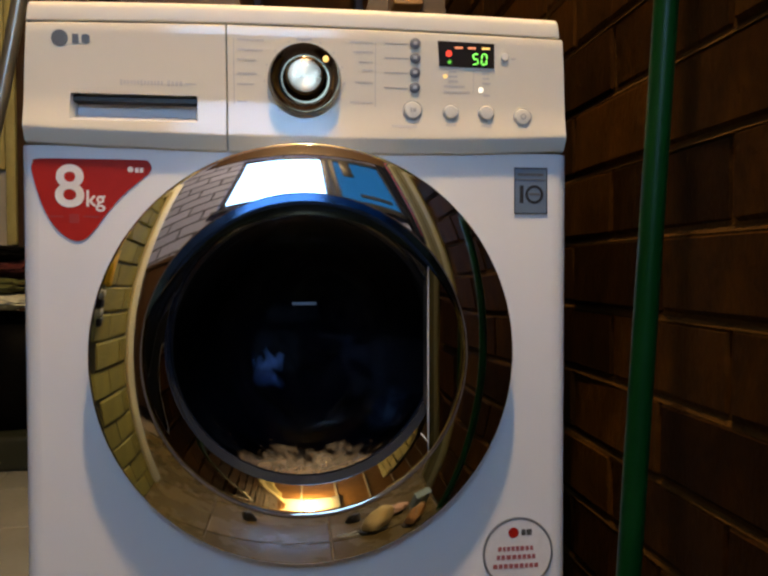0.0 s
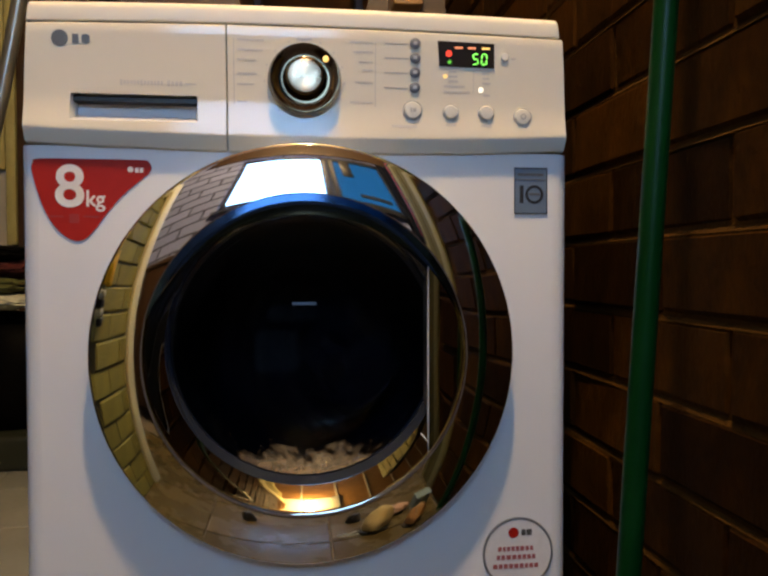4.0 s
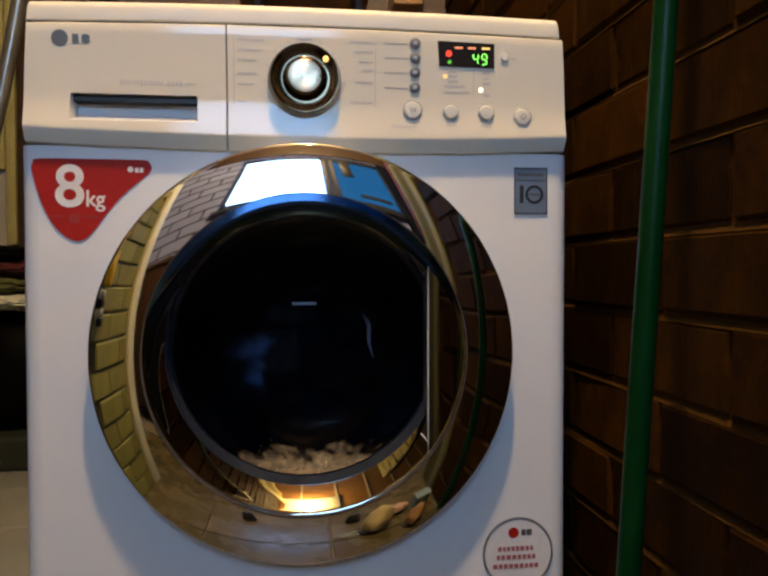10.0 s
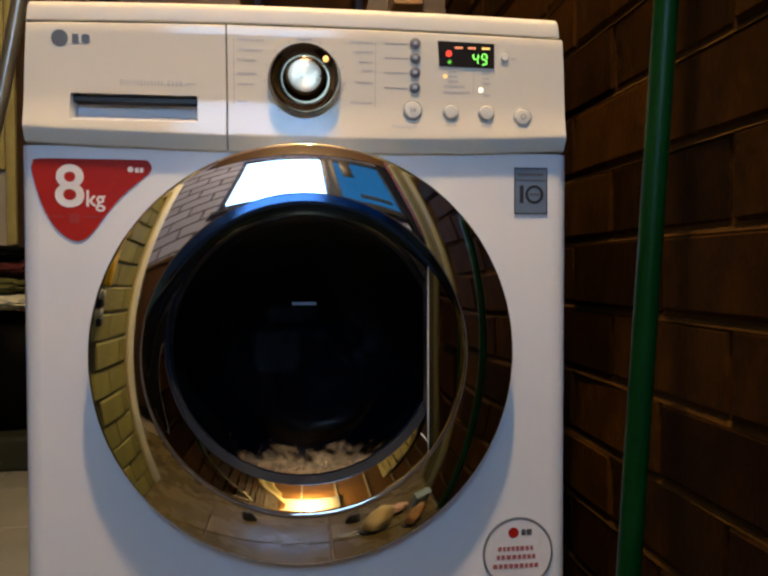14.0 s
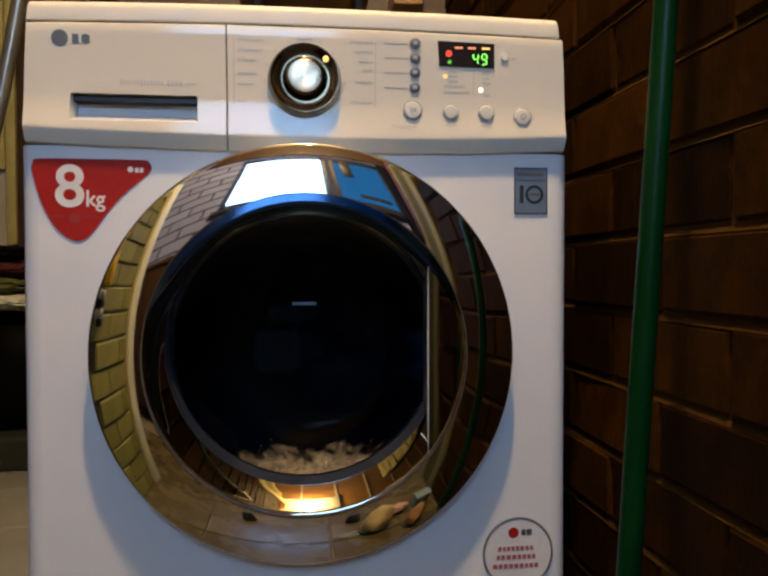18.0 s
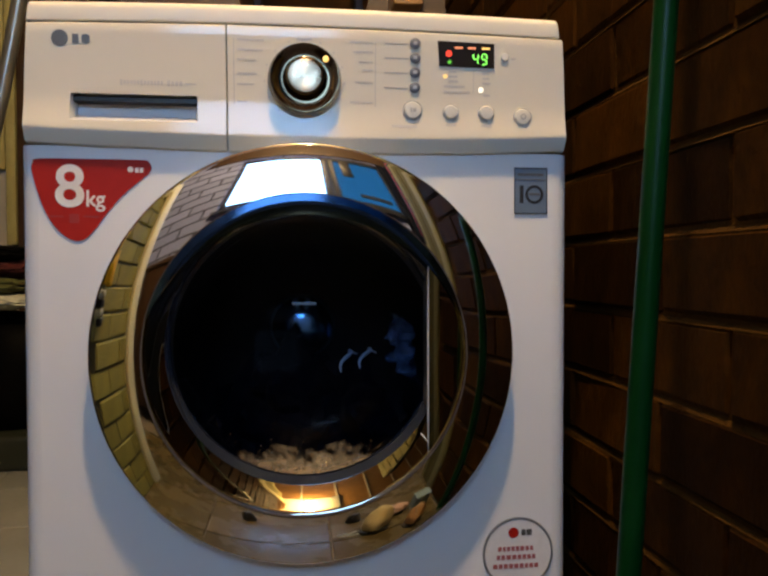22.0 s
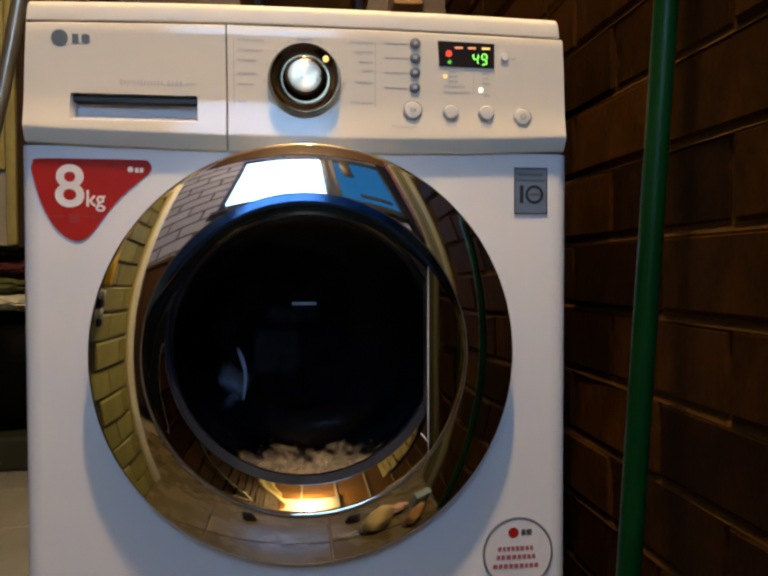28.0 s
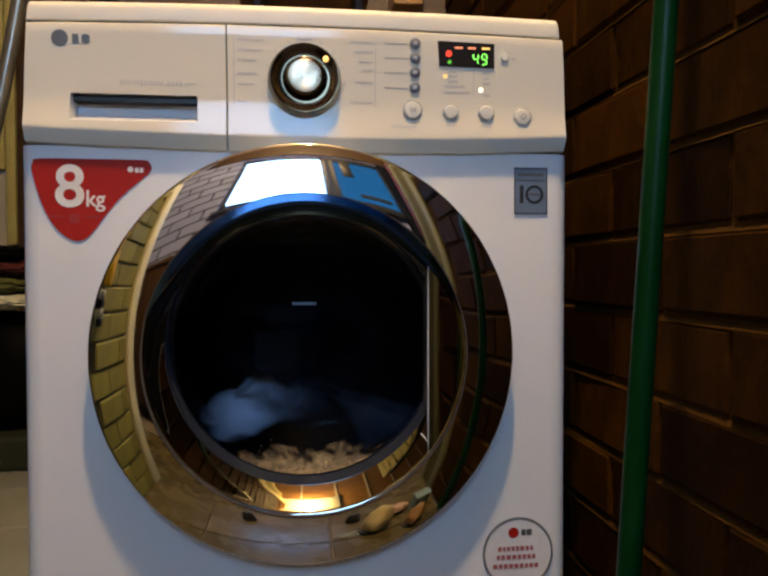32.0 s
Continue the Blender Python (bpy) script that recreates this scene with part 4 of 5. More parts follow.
for k in range(3):
    bm = bmesh.new()
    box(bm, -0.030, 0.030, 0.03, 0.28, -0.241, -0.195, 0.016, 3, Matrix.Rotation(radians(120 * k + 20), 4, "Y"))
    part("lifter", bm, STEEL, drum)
bm = bmesh.new()
for i in range(36):
    for j in range(8):
        a = 2 * math.pi * (i + 0.5 * (j % 2)) / 36
        c = Vector((0.2395 * math.cos(a), 0.045 + 0.031 * j, 0.2395 * math.sin(a)))
        u, w = Vector((-math.sin(a), 0, math.cos(a))), Vector((0, 1, 0))
        bm.faces.new([bm.verts.new(c + (u * math.cos(q) + w * math.sin(q)) * 0.0028) for q in [k * math.pi / 4 for k in range(8)]])
for ring_r, n in ((0.08, 12), (0.11, 18), (0.14, 24), (0.175, 30), (0.205, 36)):
    for i in range(n):
        a = 2 * math.pi * i / n
        yb = float(np.interp(ring_r, [0.06, 0.15, 0.232], [0.296, 0.306, 0.300])) - 0.0008
        c = Vector((ring_r * math.cos(a), yb, ring_r * math.sin(a)))
        bm.faces.new([bm.verts.new(c + Vector((math.cos(q), 0, math.sin(q))) * 0.0028) for q in [k * math.pi / 4 for k in range(8)]])
tagged(part("drum_holes", bm, HOLE, drum), kind="stuff")


# ---- suds at the bottom of the bowl ----
def lacy(m):
    """Foam that thins out away from the lower edge of the bowl and breaks into flecks."""
    nt = m.node_tree
    out, pb = nt.nodes["Material Output"], nt.nodes["Principled BSDF"]
    tc, sep = nt.nodes.new("ShaderNodeTexCoord"), nt.nodes.new("ShaderNodeSeparateXYZ")
    nz = node(nt, "ShaderNodeTexNoise", Scale=60.0, Detail=5.0, Roughness=0.62)
    nt.links.new(tc.outputs["Object"], sep.inputs[0])
    nt.links.new(tc.outputs["Object"], nz.inputs["Vector"])
    rise, side, add, sq = (nt.nodes.new("ShaderNodeMath") for _ in range(4))
    sq.operation, side.operation, rise.operation, add.operation = "MULTIPLY", "MULTIPLY_ADD", "MULTIPLY_ADD", "MULTIPLY_ADD"
    nt.links.new(sep.outputs["X"], sq.inputs[0])
    nt.links.new(sep.outputs["X"], sq.inputs[1])
    rise.inputs[1].default_value, rise.inputs[2].default_value = 24.0, 0.02
    nt.links.new(sep.outputs["Y"], rise.inputs[0])
    side.inputs[1].default_value = 105.0
    nt.links.new(sq.outputs[0], side.inputs[0])
    nt.links.new(rise.outputs[0], side.inputs[2])
    add.inputs[1].default_value = 2.0
    nt.links.new(nz.outputs["Fac"], add.inputs[0])
    nt.links.new(side.outputs[0], add.inputs[2])
    mr = nt.nodes.new("ShaderNodeMapRange")
    mr.interpolation_type = "SMOOTHSTEP"
    mr.inputs["From Min"].default_value, mr.inputs["From Max"].default_value = 1.02, 1.98
    nt.links.new(add.outputs[0], mr.inputs["Value"])
    mix, clear = nt.nodes.new("ShaderNodeMixShader"), nt.nodes.new("ShaderNodeBsdfTransparent")
    nt.links.new(mr.outputs["Result"], mix.inputs[0])
    nt.links.new(pb.outputs[0], mix.inputs[1])
    nt.links.new(clear.outputs[0], mix.inputs[2])
    nt.links.new(mix.outputs[0], out.inputs["Surface"])


lacy(SUDS)
suds = bmesh.new()
rng = random.Random(11)
BY, BR = [p[1] for p in BOWL_PROF], [p[0] for p in BOWL_PROF]


def smear(a0, a1, y0, y1, w0, w1, n=14):
    """A thin streak of foam on the bowl, from angle a0 and depth y0 to a1 and y1, in degrees and metres."""
    left, right = [], []
    for k in range(n + 1):
        u = k / n
        a, y = a0 + (a1 - a0) * u ** 0.9, y0 + (y1 - y0) * u
        r = float(np.interp(y, BY, BR)) - 0.0016 - 0.0007 * math.sin(math.pi * u)
        w = (w0 + (w1 - w0) * u) * (1 + 0.45 * noise.noise(Vector((k * 0.55, a0 * 0.3, a1)))) * (1.0 if u < 0.8 else 0.25 + 3.75 * (1 - u))
        for out, q in ((left, a - w), (right, a + w)):
            out.append(suds.verts.new((CX + r * math.cos(radians(q)), y, CB + r * math.sin(radians(q)))))
    for k in range(n):
        suds.faces.new((left[k], right[k], right[k + 1], left[k + 1]))


NA, NY = 90, 26
grid = []
for i in range(NA + 1):  # the strip along the lower edge
    a = radians(-90 - 46 + 92 * i / NA)
    col = []
    for j in range(NY + 1):
        y = 0.0046 + 0.034 * j / NY
        r = float(np.interp(y, BY, BR)) - 0.0022 + 0.0006 * noise.noise(Vector((i * 0.35, j * 0.35, 0)))
        col.append(suds.verts.new((CX + r * math.cos(a), y, CB + r * math.sin(a))))
    grid.append(col)
for i in range(NA):
    for j in range(NY):
        suds.faces.new((grid[i][j], grid[i + 1][j], grid[i + 1][j + 1], grid[i][j + 1]))
for k in range(22):  # smears that fan out over the glass
    d = rng.gauss(0, 30)
    smear(-90 + d * 0.45, -90 + d * 1.25, rng.uniform(0.008, 0.014), rng.uniform(0.022, 0.046) * (1 - 0.003 * abs(d)), rng.uniform(0.8, 1.8), rng.uniform(0.3, 1.0))
bmesh.ops.recalc_face_normals(suds, faces=suds.faces)
bmesh.ops.solidify(suds, geom=suds.faces[:], thickness=0.0006)
foam = tagged(part("soap_suds", suds, SUDS), "pale wet soap suds smeared over the bottom of the bowl", "suds", "", "stuff")
specks = bmesh.new()
for k in range(36):
    a = radians(-90 + rng.gauss(0, 26))
    y = 0.010 + abs(rng.gauss(0, 0.018))
    if y > 0.045:
        continue
    r = float(np.interp(y, BY, BR)) - 0.0012
    b = bmesh.new()
    bmesh.ops.create_icosphere(b, subdivisions=1, radius=rng.uniform(0.0004, 0.0011))
    b.transform(Matrix.Translation((CX + r * math.cos(a), y, CB + r * math.sin(a))) @ Matrix.Diagonal((1.0, rng.uniform(1.0, 3.2), 0.6, 1)))
    merge(specks, b)
tagged(part("soap_specks", specks, SPECK), "loose tan specks of foam on the wet glass", "suds", "", "stuff")


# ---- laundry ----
def soft_edges(m, w, l):
    """Fades the cloth out towards its hem, so that its edge looks blurred from the camera."""
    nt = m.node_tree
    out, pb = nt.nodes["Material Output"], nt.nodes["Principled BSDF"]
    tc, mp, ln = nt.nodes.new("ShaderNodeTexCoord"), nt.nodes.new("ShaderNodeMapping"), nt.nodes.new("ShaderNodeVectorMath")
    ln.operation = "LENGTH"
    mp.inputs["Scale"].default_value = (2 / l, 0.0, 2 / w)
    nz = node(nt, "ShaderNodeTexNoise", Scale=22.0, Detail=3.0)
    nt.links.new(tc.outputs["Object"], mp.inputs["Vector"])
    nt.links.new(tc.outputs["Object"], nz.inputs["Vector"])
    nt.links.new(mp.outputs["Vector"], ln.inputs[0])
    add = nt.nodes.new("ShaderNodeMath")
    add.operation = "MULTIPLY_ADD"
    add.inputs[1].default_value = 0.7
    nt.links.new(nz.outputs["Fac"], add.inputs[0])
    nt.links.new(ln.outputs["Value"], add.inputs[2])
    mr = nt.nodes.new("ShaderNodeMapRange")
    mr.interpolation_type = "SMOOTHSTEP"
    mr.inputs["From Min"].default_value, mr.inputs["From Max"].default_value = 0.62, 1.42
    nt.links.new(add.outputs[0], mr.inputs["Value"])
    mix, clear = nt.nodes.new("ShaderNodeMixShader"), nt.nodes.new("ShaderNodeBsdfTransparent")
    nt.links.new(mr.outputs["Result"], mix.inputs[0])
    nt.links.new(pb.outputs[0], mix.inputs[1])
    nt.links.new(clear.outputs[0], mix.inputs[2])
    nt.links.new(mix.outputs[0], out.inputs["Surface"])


soft_edges(WHITE_LAUNDRY, 0.115, 0.175)
soft_edges(BLUE_LAUNDRY, 0.095, 0.140)
soft_edges(SOCK, 0.070, 0.085)


def cloth(name, w, l, seed, material, label, folds=4.0, depth=0.022, curl=0.35, thick=0.003):
    """A crumpled rigid piece of wet cloth about its own centre."""
    b = bmesh.new()
    n, m = 30, 22
    f = []
    r = random.Random(seed)
    ox, oy, ph = r.uniform(0, 50), r.uniform(0, 50), r.uniform(0, 6)
    for i in range(n + 1):
        row = []
        for j in range(m + 1):
            u, v = i / n - 0.5, j / m - 0.5
            q = noise.noise(Vector((u * folds + ox, v * folds * 0.6 + oy, seed * 0.37)))
            q2 = noise.noise(Vector((u * folds * 2.6 + ox, v * folds * 2 + oy, 3.1)))
            e = 1 + 0.20 * noise.noise(Vector((math.atan2(v, u) * 1.3 + ox, oy, 7)))
            x = u * l * e + 0.012 * q2
            z = v * w * e * (1 - 0.35 * math.sin(u * 3.1 + ph)) + 0.012 * q
            y = depth * (q * 1.5 + 0.5 * q2 + 0.5 * math.sin(u * folds * 4 + v * 3 + ph)) + curl * (u * u * l + v * v * w)
            row.append(b.verts.new((x, y, z)))
        f.append(row)
    for i in range(n):
        for j in range(m):
            b.faces.new((f[i][j], f[i + 1][j], f[i + 1][j + 1], f[i][j + 1]))
    bmesh.ops.recalc_face_normals(b, faces=b.faces)
    bmesh.ops.solidify(b, geom=b.faces[:], thickness=thick)
    return tagged(part(name, b, material), label, "laundry", "laundry in the drum")


white_cloth = cloth("white_towel", 0.110, 0.175, 3, WHITE_LAUNDRY, "wet off-white towel tumbling in the drum", 3.2, 0.020)
blue_cloth = cloth("blue_shirt", 0.090, 0.140, 8, BLUE_LAUNDRY, "wet blue shirt tumbling in the drum", 4.0, 0.020)
navy_a = cloth("navy_trousers", 0.16, 0.24, 5, NAVY, "wet dark navy trousers heaped in the drum", 5.0, 0.04)
navy_b = cloth("navy_jersey", 0.17, 0.20, 9, NAVY, "wet dark navy jersey tumbling in the drum", 5.0, 0.04)
navy_c = cloth("black_shirt", 0.15, 0.22, 14, NAVY, "wet black shirt tumbling in the drum", 4.5, 0.04)
navy_d = cloth("navy_towel", 0.15, 0.15, 23, NAVY, "wet dark navy towel added before the hub to hide it", 4.0, 0.018)
sock = cloth("grey_sock", 0.068, 0.085, 17, SOCK, "small wet grey sock tumbling in the drum", 3.0, 0.016)
bm = bmesh.new()
path = [(0.052 * (k / 10 - 0.5) * 2, 0.004 * math.sin(k), 0.016 * math.sin(k / 10 * 3.0) - 0.009) for k in range(11)]
tube(bm, path, [0.0008 + 0.0021 * math.sin(math.pi * (k + 0.6) / 11.2) for k in range(11)], 8)
cord = tagged(part("white_drawstring", bm, CORD), "thin white drawstring whirling with the wash", "laundry", "laundry in the drum")
cord_end = copy_thing(cord, pose(0, 0, 0))


# ---- broom handle leaning in the gap ----
pole = thing("broom_handle", "green painted broom handle leaning against the brick wall", "broom", (0.2692, -0.203, 0.0))
bm = bmesh.new()
tube(bm, [(0.0, 0.0, 0.03), (0.0240, 0.0, 0.42), (0.0823, 0.0, 1.368)], 0.0109, 24)
part("stick", bm, POLE_GREEN, pole)
bm = bmesh.new()
box(bm, -0.050, 0.040, -0.025, 0.025, 0.0, 0.045, 0.006, 2)
part("brush_head", bm, CAP_BLACK, pole)

# ---- things in the corner beyond the machine ----
board = thing("folding_board", "cream painted folded board leaning upright", "board", (-0.96, 1.75, 0))
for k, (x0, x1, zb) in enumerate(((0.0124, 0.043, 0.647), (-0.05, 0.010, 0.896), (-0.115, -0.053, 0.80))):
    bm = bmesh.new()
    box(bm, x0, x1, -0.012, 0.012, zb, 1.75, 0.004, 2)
    part("plank", bm, CREAM_DIMMED, board)
bm = bmesh.new()
box(bm, -0.115, 0.036, 0.012, 0.03, 0.0, 1.70, 0.004, 2)
part("back_board", bm, PLASTER, board, "greyish back board")
tubing = thing("metal_tube", "grey metal tube leaning diagonally", "tube", (-0.56, 0.62, 0))
bm = bmesh.new()
tube(bm, [(-0.128, 0.06, 0.0), (-0.038, -0.02, 0.628), (-0.011, -0.02, 0.753), (0.020, -0.02, 0.887), (0.036, -0.02, 0.968), (0.048, -0.02, 1.030), (0.058, -0.02, 1.093), (0.066, -0.02, 1.155)], 0.0135, 20)
part("pipe", bm, TUBE_METAL, tubing)
bag = thing("black_bag", "black bag standing on the tiled floor", "bag", (-0.86, 1.48, 0))
bm = bmesh.new()
b = bmesh.new()
bmesh.ops.create_icosphere(b, subdivisions=4, radius=1)
for v in b.verts:
    n = noise.noise(v.co * 2.2)
    v.co = Vector((v.co.x * 0.215, v.co.y * 0.14, 0.25 + v.co.z * 0.20)) * (1 + 0.06 * n)
merge(bm, b)
part("sack", bm, BLACK_BAG, bag)
bm = bmesh.new()
box(bm, -0.24, 0.24, -0.16, 0.16, 0.0, 0.105, 0.02, 3)
part("base_tray", bm, BASE_GREY, bag, "grey-green plastic tray")


def heap(name, at, size, material, label, seed):
    b = bmesh.new()
    bmesh.ops.create_icosphere(b, subdivisions=4, radius=1)
    for v in b.verts:
        n = noise.noise(v.co * 2.6 + Vector((seed, 0, 0))) + 0.5 * noise.noise(v.co * 6 + Vector((0, seed, 0)))
        v.co = Vector((v.co.x * size[0], v.co.y * size[1], v.co.z * size[2])) * (1 + 0.28 * n)
    ob = part(name, b, material)
    ob.location = at
    return tagged(ob, label, "cloth")


heap("pale_rag", (-0.84, 1.40, 0.474), (0.11, 0.07, 0.022), PALE_CLOTH, "crumpled pale cloth lying on the black bag", 2)
heap("olive_rag", (-0.845, 1.41, 0.518), (0.10, 0.07, 0.022), OLIVE_CLOTH, "crumpled olive cloth lying on a pale cloth", 5)
heap("maroon_rag", (-0.855, 1.43, 0.566), (0.12, 0.07, 0.026), MAROON, "folded maroon cloth on top of the heap", 8)
heap("black_rag", (-0.855, 1.43, 0.612), (0.12, 0.07, 0.022), BLACK_BAG, "crumpled black cloth on top of the heap", 12)

shelf = thing("wall_shelf", "brown wooden shelf fixed to the dark wall", "shelf", (0.0, 0.98, 1.19))
bm = bmesh.new()
box(bm, -0.135, 0.165, -0.14, 0.0, 0.0, 0.03, 0.003, 1)
part("shelf_board", bm, PINE, shelf)
for x in (-0.10, 0.13):
    bm = bmesh.new()
    box(bm, x, x + 0.02, -0.10, 0.0, -0.05, -0.001, 0.003, 1)
    part("bracket", bm, WOOD_DARK, shelf)
block = thing("wooden_box", "small brown wooden box fixed to the dark wall", "box", (0.255, 0.98, 1.16))
bm = bmesh.new()
box(bm, -0.034, 0.036, -0.10, 0.0, 0.02, 0.20, 0.003, 1)
part("box_body", bm, PINE, block)
bm = bmesh.new()
box(bm, -0.038, 0.040, -0.104, 0.0, 0.20, 0.212, 0.003, 1)
part("box_lid", bm, WOOD_DARK, block)

# ---- small things on the floor before the wall, mirrored in the ring ----
def shoe(name, at, turn, material, label, size):
    e = thing(name, label, "shoe", at, "shoes on the floor")
    b = bmesh.new()
    bmesh.ops.create_icosphere(b, subdivisions=4, radius=1)
    for v in b.verts:
        x, y, z = v.co
        z = max(z, -0.55)
        k = 1 + 0.10 * noise.noise(Vector((x, y, z)) * 1.7)
        v.co = (x * 0.036 * (1 - 0.18 * y) * k, y * 0.098 * k, 0.045 + z * (0.085 if y < 0 else 0.085 - 0.035 * y) * k)
    part("upper", b, material, e)
    b = bmesh.new()
    plate(b, [(0.038 * math.cos(q) * (1 - 0.18 * math.sin(q)), 0.102 * math.sin(q)) for q in [k * math.pi / 16 for k in range(32)]], 0.0, 0.014)
    b.transform(Matrix.Rotation(radians(90), 4, "X"))
    for v in b.verts:
        v.co.z = abs(v.co.z)
    o = part("sole", b, CAP_BLACK, e)
    e.rotation_euler = (0, 0, radians(turn))
    e.scale = size
    return e


shoe("cream_shoe", (0.168, -0.375, 0.0), 20, CREAM_SOFT, "cream leather slip-on shoe on the floor", (1.05, 0.46, 0.8))
shoe("tan_shoe", (0.268, -0.330, 0.0), 20, TAN, "tan leather slip-on shoe on the floor", (0.72, 0.40, 0.62))
heap("pink_rag", (0.232, -0.455, 0.022), (0.034, 0.028, 0.020), PINK_CLOTH, "small crumpled pinkish cloth on the floor", 31)
carton = thing("carton", "small grey-teal cardboard carton on the floor", "box", (0.305, -0.445, 0.0))
carton.scale = (0.62, 0.9, 0.62)
bm = bmesh.new()
box(bm, -0.04, 0.04, -0.03, 0.03, 0.0, 0.085, 0.003, 1)
part("carton_body", bm, TEAL, carton)
bm = bmesh.new()
box(bm, -0.042, 0.042, -0.032, 0.032, 0.083, 0.092, 0.002, 1)
part("carton_lid", bm, TEAL, carton)
jamb = tagged(new("door_1_frame"), "olive varnished boards of a door frame at the end of the brick wall", "", "", "structure")
jamb.location = (WALL_R + 0.002, -0.587, 0.0)
for y0, y1, m in ((-0.060, 0.0, DOOR_OLIVE), (-0.122, -0.063, DOOR_OLIVE), (-0.152, -0.125, CREAM_DIMMED)):
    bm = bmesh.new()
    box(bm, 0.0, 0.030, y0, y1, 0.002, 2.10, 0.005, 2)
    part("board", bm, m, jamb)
towel = thing("striped_towel", "narrow red and dark striped cloth hanging on the door frame", "cloth", (WALL_R + 0.010, -0.752, 1.05))
for y0, y1, m in ((-0.034, -0.016, RED_STRIPE), (-0.014, -0.002, NAVY_CURTAIN)):
    bm = bmesh.new()
    box(bm, -0.005, 0.007, y0, y1, -0.30, 0.34, 0.004, 2)
    part("stripe", bm, m, towel)
bm = bmesh.new()
tube(bm, [(0.012, 0.013, 0.352), (-0.002, 0.0, 0.350), (-0.004, -0.016, 0.340)], 0.004, 10)
part("hook", bm, FRAME_DARK, towel)
for x, y in ((-0.134, -0.525), (0.119, -0.483)):
    bm = bmesh.new()
    tube(bm, [(0, 0, 0.0), (0, 0, 0.012), (0, 0, 0.034), (0, 0, 0.040)], [0.019, 0.019, 0.013, 0.009], 20)
    foot = part("rubber_foot", bm, CAP_BLACK)
    foot.location = (x, y, 0.0006)
    tagged(foot, "small black rubber foot standing on the floor", "foot", "rubber feet on the floor")
bm = bmesh.new()
tube(bm, [(x, y, 0.0038) for x, y in spline([(0.070, -0.365), (0.088, -0.378), (0.104, -0.372), (0.122, -0.384), (0.130, -0.360)], 6)], 0.003, 8)
tagged(part("white_string", bm, PALE_CLOTH), "short white string lying on the floor", "string")
# low wooden sideboard under the window wall
side = thing("sideboard", "low dark brown wooden sideboard against the window wall", "sideboard", (-0.95, WY + 0.002, 0.0))
bm = bmesh.new()
box(bm, -0.64, 0.60, 0.0, 0.36, 0.06, 0.74, 0.004, 1)
part("body", bm, WOOD_DARK, side)
bm = bmesh.new()
box(bm, -0.66, 0.62, 0.0, 0.39, 0.741, 0.77, 0.006, 2)
part("top_board", bm, WOOD_DARK, side)
for k in range(3):
    x = -0.63 + 0.41 * k
    bm = bmesh.new()
    box(bm, x, x + 0.40, 0.361, 0.378, 0.08, 0.73, 0.004, 2)
    leaf = part("door", bm, WOOD_DARK, side)
    bm = bmesh.new()
    tube(bm, [(x + 0.355, 0.378, 0.45), (x + 0.355, 0.388, 0.45), (x + 0.355, 0.400, 0.45)], [0.006, 0.006, 0.012], 14)
    part("knob", bm, CAP_BLACK, leaf)
for x in (-0.60, 0.52):
    for y in (0.02, 0.30):
        bm = bmesh.new()
        box(bm, x, x + 0.05, y, y + 0.05, 0.0006, 0.0595, 0.003, 1)
        part("leg", bm, WOOD_DARK, side)
# a bag that hangs on the end of the buff wall
sack = thing("hanging_bag", "yellow plastic bag with red top hanging on the wall", "bag", (LEFT_X + 0.022, -0.276, 0.58))
bm = bmesh.new()
for k in range(3):  # soft upright folds
    y = -0.050 + 0.0165 * k
    box(bm, -0.016, 0.010 + 0.006 * math.sin(k * 2.1), y, y + 0.0155, 0.012 + 0.006 * math.sin(k * 1.3), 0.175, 0.005, 2)
part("bag_body", bm, YELLOW, sack)
bm = bmesh.new()
box(bm, -0.014, 0.012, -0.048, -0.004, 0.176, 0.196, 0.006, 2)
part("bag_top", bm, RED, sack, "red gathered top")
for k in range(4):
    bm = bmesh.new()
    box(bm, -0.014, 0.010, -0.022, -0.002, -0.078 + 0.021 * k, -0.059 + 0.021 * k, 0.005, 2)
    part("label_band", bm, PALE_CLOTH if k % 2 else CAP_BLACK, sack, "white label band" if k % 2 else "black label band")
bm = bmesh.new()
tube(bm, [(-0.022, -0.026, 0.221), (-0.002, -0.026, 0.218), (-0.001, -0.026, 0.196)], 0.003, 10)
part("hook", bm, TUBE_METAL, sack)


# ---- floor tiles ----
def tile_mesh(name, sx, sy, sz, bev, material):
    b = bmesh.new()
    box(b, -sx / 2, sx / 2, -sy / 2, sy / 2, -sz / 2, sz / 2, bev, 1)
    me = bpy.data.meshes.new(name)
    b.to_mesh(me)
    b.free()
    me.materials.append(material)
    return me


tile = tile_mesh("tile", 0.297, 0.297, 0.010, 0.002, TILE)
brown_tile = tile_mesh("tile", 0.297, 0.297, 0.010, 0.002, BROWN_TILE)
for i in range(8):
    for j in range(12):
        o = new("tile", brown_tile if j < 5 else tile)
        o.parent = floor
        o.location = (-1.55 - (0.04 if j < 5 else 0.0) + 0.30 * i, -1.09 + 0.30 * j, 0.0 - 0.0045)

# ---- bricks ----
rng = random.Random(21)


